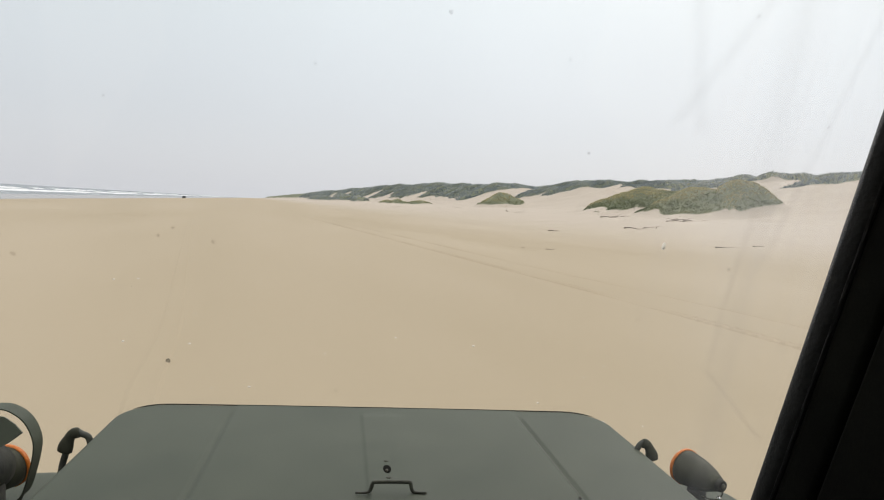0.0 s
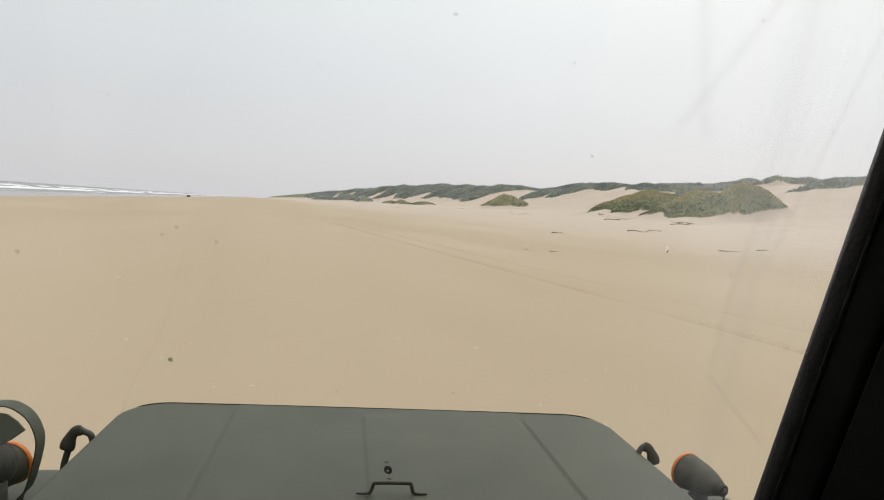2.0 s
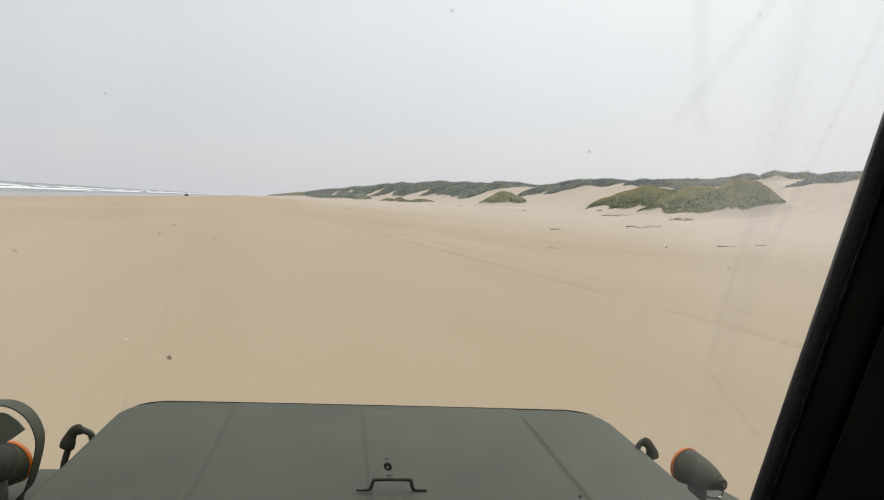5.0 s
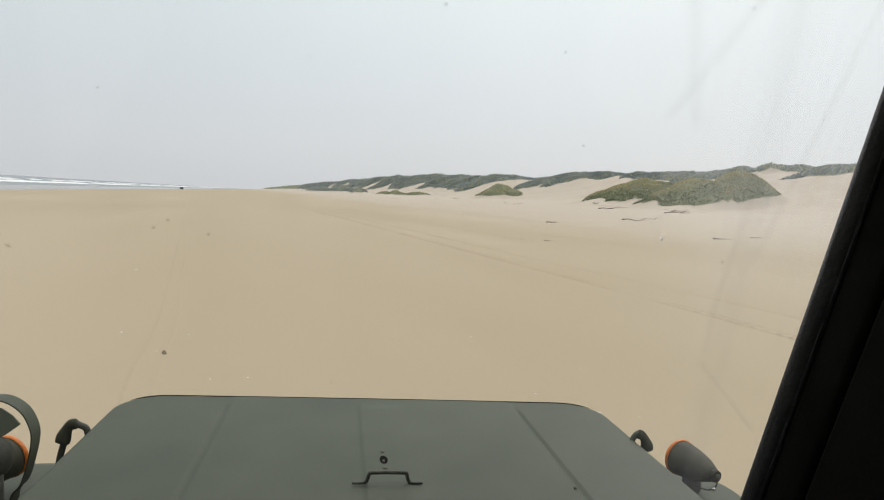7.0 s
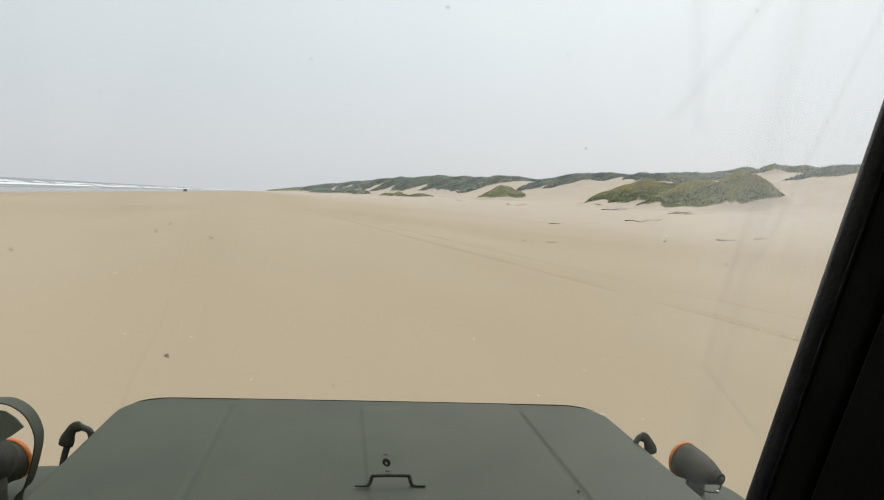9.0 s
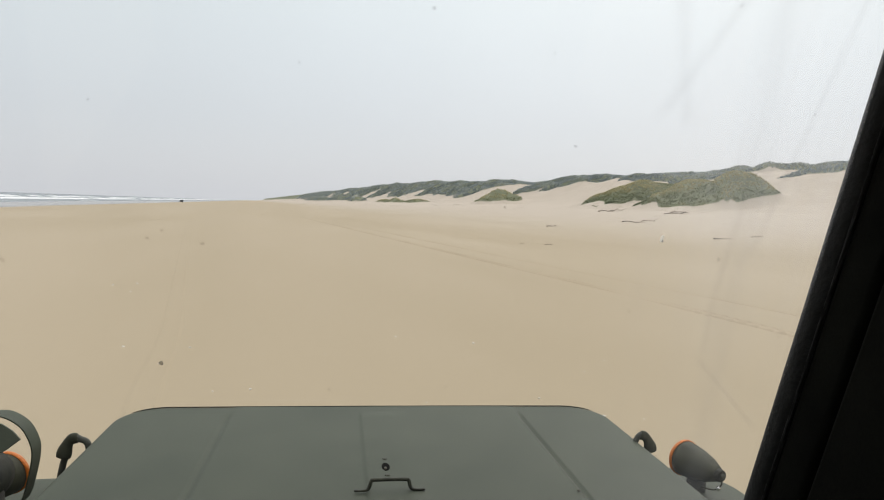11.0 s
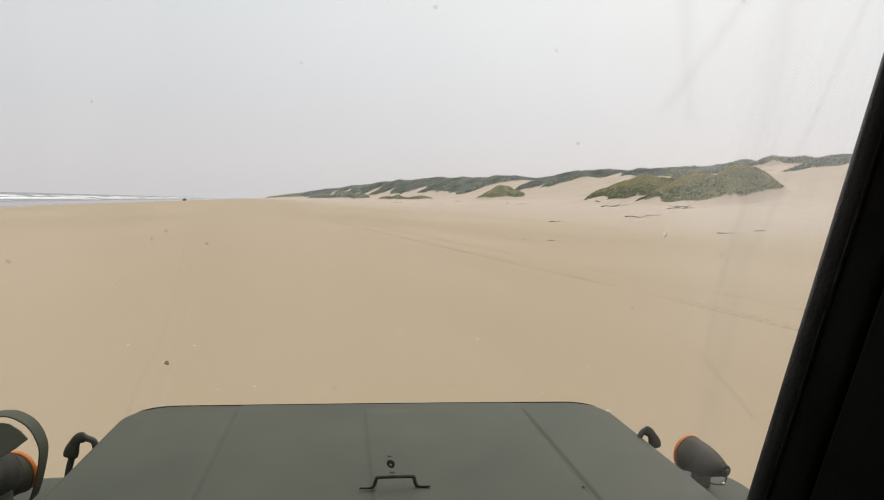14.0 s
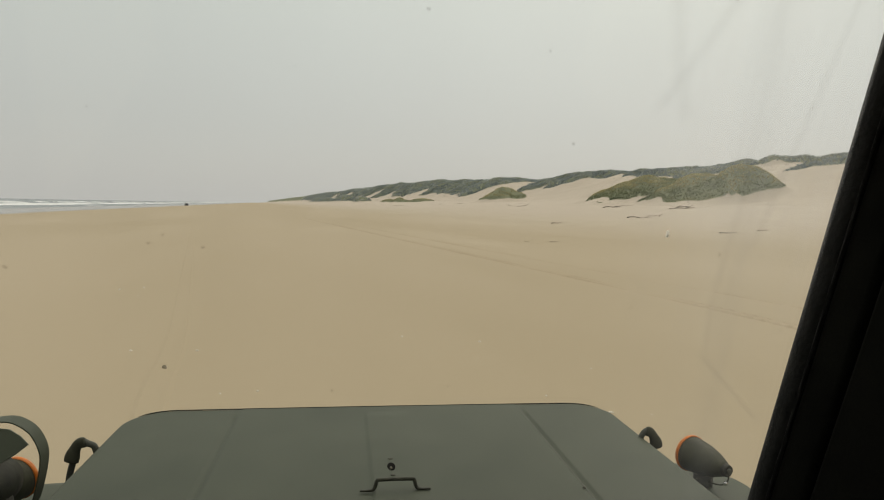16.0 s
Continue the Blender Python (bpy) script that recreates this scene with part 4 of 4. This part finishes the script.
# ---- flotsam on the sand ----
def driftwood(x, y, length, turn, bend, twigs, seed, thick=None):
    """A grey crooked limb, partly sunk in the sand, that forks into bent twigs."""
    rng = random.Random(seed)
    thick = thick or 0.028 + 0.012 * length
    bm = bmesh.new()

    def limb(root, tip, fat, sag):
        run = tip - root
        side = Vector((-run.y, run.x, 0))
        line = [root]
        for k in (0.2, 0.42, 0.62, 0.82):
            line.append(root.lerp(tip, k) + side * rng.uniform(-0.13, 0.13) + Vector((0, 0, sag * rng.uniform(-0.9, 1.3))))
        add_sweep(bm, smooth_path(line + [tip], 4), fat, fat * 0.85, 7, taper=lambda k: 1.0 - 0.65 * k + 0.16 * math.sin(13 * k + seed) + 0.08 * math.sin(31 * k))
        return line + [tip]

    head = Vector((-length / 2, 0, thick * 0.3))
    tail = Vector((length / 2, bend * 0.22 * length, thick * 0.4 + (0.07 * length if twigs and seed % 2 else 0.0)))
    spine = limb(head, tail, thick, 0.028 * length * bend)
    for k in range(2 * twigs + (1 if twigs else 0)):
        root = spine[rng.randint(2, 4)] + Vector((0, 0, thick * 0.1))
        reach = length * rng.uniform(0.18, 0.45)
        spread_to = Vector((rng.uniform(0.5, 1.0) * rng.choice((-1, 1, 1)), rng.uniform(-0.8, 0.8), 0.0)).normalized() * reach
        limb(root, root + spread_to + Vector((0, 0, reach * rng.choice((-0.04, 0.05, 0.18, 0.42)))), thick * 0.55, 0.06 * reach)
    ob = finish("driftwood", bm, WOOD, m=pose(x, y, land(x, y)[0] - 0.012, 0, 0, turn))
    return tagged(ob, "broken grey driftwood limb with forked twigs on sand" if twigs else "short grey driftwood stick lying on sand", "driftwood", "driftwood along the dune foot")


NEAR_WOOD = [
    (29.2, 57.8, 1.9, -25, 0.6, 1), (46.9, 77.0, 3.2, -28, 1.1, 2), (37.1, 55.3, 3.4, -32, 0.7, 1), (46.1, 61.7, 2.7, -38, 0.9, 2),
    (48.6, 62.5, 2.4, -35, 0.8, 1), (49.8, 66.5, 1.8, -40, 0.7, 1), (45.9, 107.2, 1.1, -20, 0.4, 0), (17.8, 51.0, 0.4, 20, 0.4, 0),
    (16.2, 32.8, 0.5, -20, 0.5, 1), (14.9, 33.6, 0.3, 10, 0.3, 0), (30.2, 35.0, 1.7, -40, 0.5, 0), (32.5, 35.0, 0.65, -30, 0.5, 1)]
FAR_WOOD = [
    (42.5, 193.0, 2.8, -10, 0.8, 2), (50.9, 158.0, 1.8, 5, 0.8, 1), (48.5, 168.0, 1.2, 30, 0.6, 1), (47.8, 116.0, 1.6, 60, 1.6, 2), (49.0, 112.0, 1.3, -15, 0.6, 1),
    (21.0, 250.0, 1.2, 0, 0.6, 0), (40.0, 6.0, 2.2, 80, 0.7, 1), (42.0, -20.0, 1.6, 70, 0.8, 2), (44.0, -40.0, 2.4, 95, 0.7, 2), (34.0, -60.0, 1.4, 60, 0.6, 1)]
for n, row in enumerate(NEAR_WOOD + FAR_WOOD):
    driftwood(*row, n)
for n, (x, y) in enumerate([(7.31, 20.5), (5.3, 15.9), (-2.74, 11.1), (3.2, 12.8), (9.5, 28.0), (-5.5, 24.0)]):
    driftwood(x, y, 0.10 + 0.02 * (n % 3), 40 * n, 0.5, 0, 40 + n, 0.012)

# white canister that washed ashore
canister = new("plastic_canister")
canister.matrix_basis = pose(25.3, 35.2, land(25.3, 35.2)[0] - 0.02, 4, 9, 20)
tagged(canister, "white plastic canister standing crooked in the sand", "canister")
bm = bmesh.new()
add_box(bm, (-0.10, -0.07, 0.0), (0.10, 0.07, 0.42), 0.03, 3)
crisp(part("body", bm, WHITE, canister), 60)
bm = bmesh.new()
add_lathe(bm, [(0.39, 0.05), (0.44, 0.035), (0.47, 0.033)], pose(0.03, 0, 0, 90) , 16)
part("neck", bm, WHITE, canister)
bm = bmesh.new()
add_box(bm, (-0.085, -0.074, 0.06), (0.0, -0.068, 0.16), 0.002)
part("sticker", bm, DIRT, canister, "dark grimy patch")


# tyre tracks: shallow ruts with the print of the lugs and crumbled edges
def rut(points, half, depth, label, print_high=0.75, cover=TRACK):
    way = smooth_path([(x, y, 0) for x, y in points], 400)
    line = [way[0]]
    for p in way:
        if (p - line[-1]).length > (0.07 if -2 < p.y < 45 else 0.4):
            line.append(p)
    rows, verts, faces = 7, [], []
    for i, p in enumerate(line):
        ahead = (line[min(i + 1, len(line) - 1)] - line[max(i - 1, 0)]).normalized()
        side = Vector((ahead.y, -ahead.x, 0))
        worn = depth * (0.75 + 0.9 * noise.noise((p.x / 3, p.y / 3, half)))
        for k, lift in ((-1.7, -0.35), (-1.0, 0.9), (-0.6, 0.1), (0.0, -0.1), (0.6, 0.1), (1.0, 0.9), (1.7, -0.35)):
            lug = print_high if (i // 2 + (k > 0)) % 2 else 0.0
            q = p + side * half * k * (1 + 0.22 * noise.noise((i * 0.5, k, half)))
            h = lift + (lug if 0.3 < abs(k) < 1.2 else 0.0) + 0.6 * print_high * noise.noise((i * 0.7, k * 3, 2))
            verts.append((q.x, q.y, beach(q.x) + 0.004 + worn * h * (0 if abs(k) > 1.5 else 1) - (0.012 if abs(k) > 1.5 else 0)))
    for i in range(len(line) - 1):
        for k in range(rows - 1):
            a = i * rows + k
            faces.append((a, a + 1, a + rows + 1, a + rows))
    me = bpy.data.meshes.new("tyre_track")
    me.from_pydata(verts, [], faces)
    me.materials.append(cover)
    return tagged(new("tyre_track", me), label, "tyre track", "tyre tracks on the beach")


rut([(9.6, -60), (9.4, -20), (9.2, 6), (9.1, 14), (8.75, 23), (8.0, 45), (6.5, 90)], 0.12, 0.019, "shallow tyre track with lug prints in sand")
rut([(-0.6, 3.4), (-1.02, 7.1), (-1.15, 10.5), (-1.5, 15), (-2.4, 26), (-3.4, 38), (-6, 70)], 0.13, 0.008, "faint wind-smoothed tyre track in sand", 0.08, SAND)
rut([(11.4, -60), (11.2, -20), (11.1, 6), (10.9, 14), (10.4, 23), (9.6, 45), (8.1, 90)], 0.10, 0.009, "faint half-blown-over tyre track in sand")

# shells
rng = random.Random(5)
bm = bmesh.new()
bmesh.ops.create_icosphere(bm, subdivisions=1, radius=1.0)
for v in bm.verts:
    v.co = Vector((v.co.x, v.co.y * 0.8, max(v.co.z, -0.2) * 0.4))
shell_mesh = bpy.data.meshes.new("shell")
bm.to_mesh(shell_mesh)
bm.free()
shell_mesh.materials.append(SHELL)
for _ in range(160):
    far = 4.5 + 30 * rng.random() ** 1.6
    ang = radians(rng.uniform(-30, 52))
    x, y = far * math.sin(ang), far * math.cos(ang)
    s = 0.009 + 0.026 * rng.random() ** 1.8
    ob = new("shell", shell_mesh)
    ob.matrix_basis = Matrix.LocRotScale((x, y, beach(x) + 0.002), Euler((0, 0, rng.uniform(0, 6))), (s, s * rng.uniform(0.4, 1.0), s))
    tagged(ob, "small bleached white shell lying on sand", "shell", "shells on the beach")
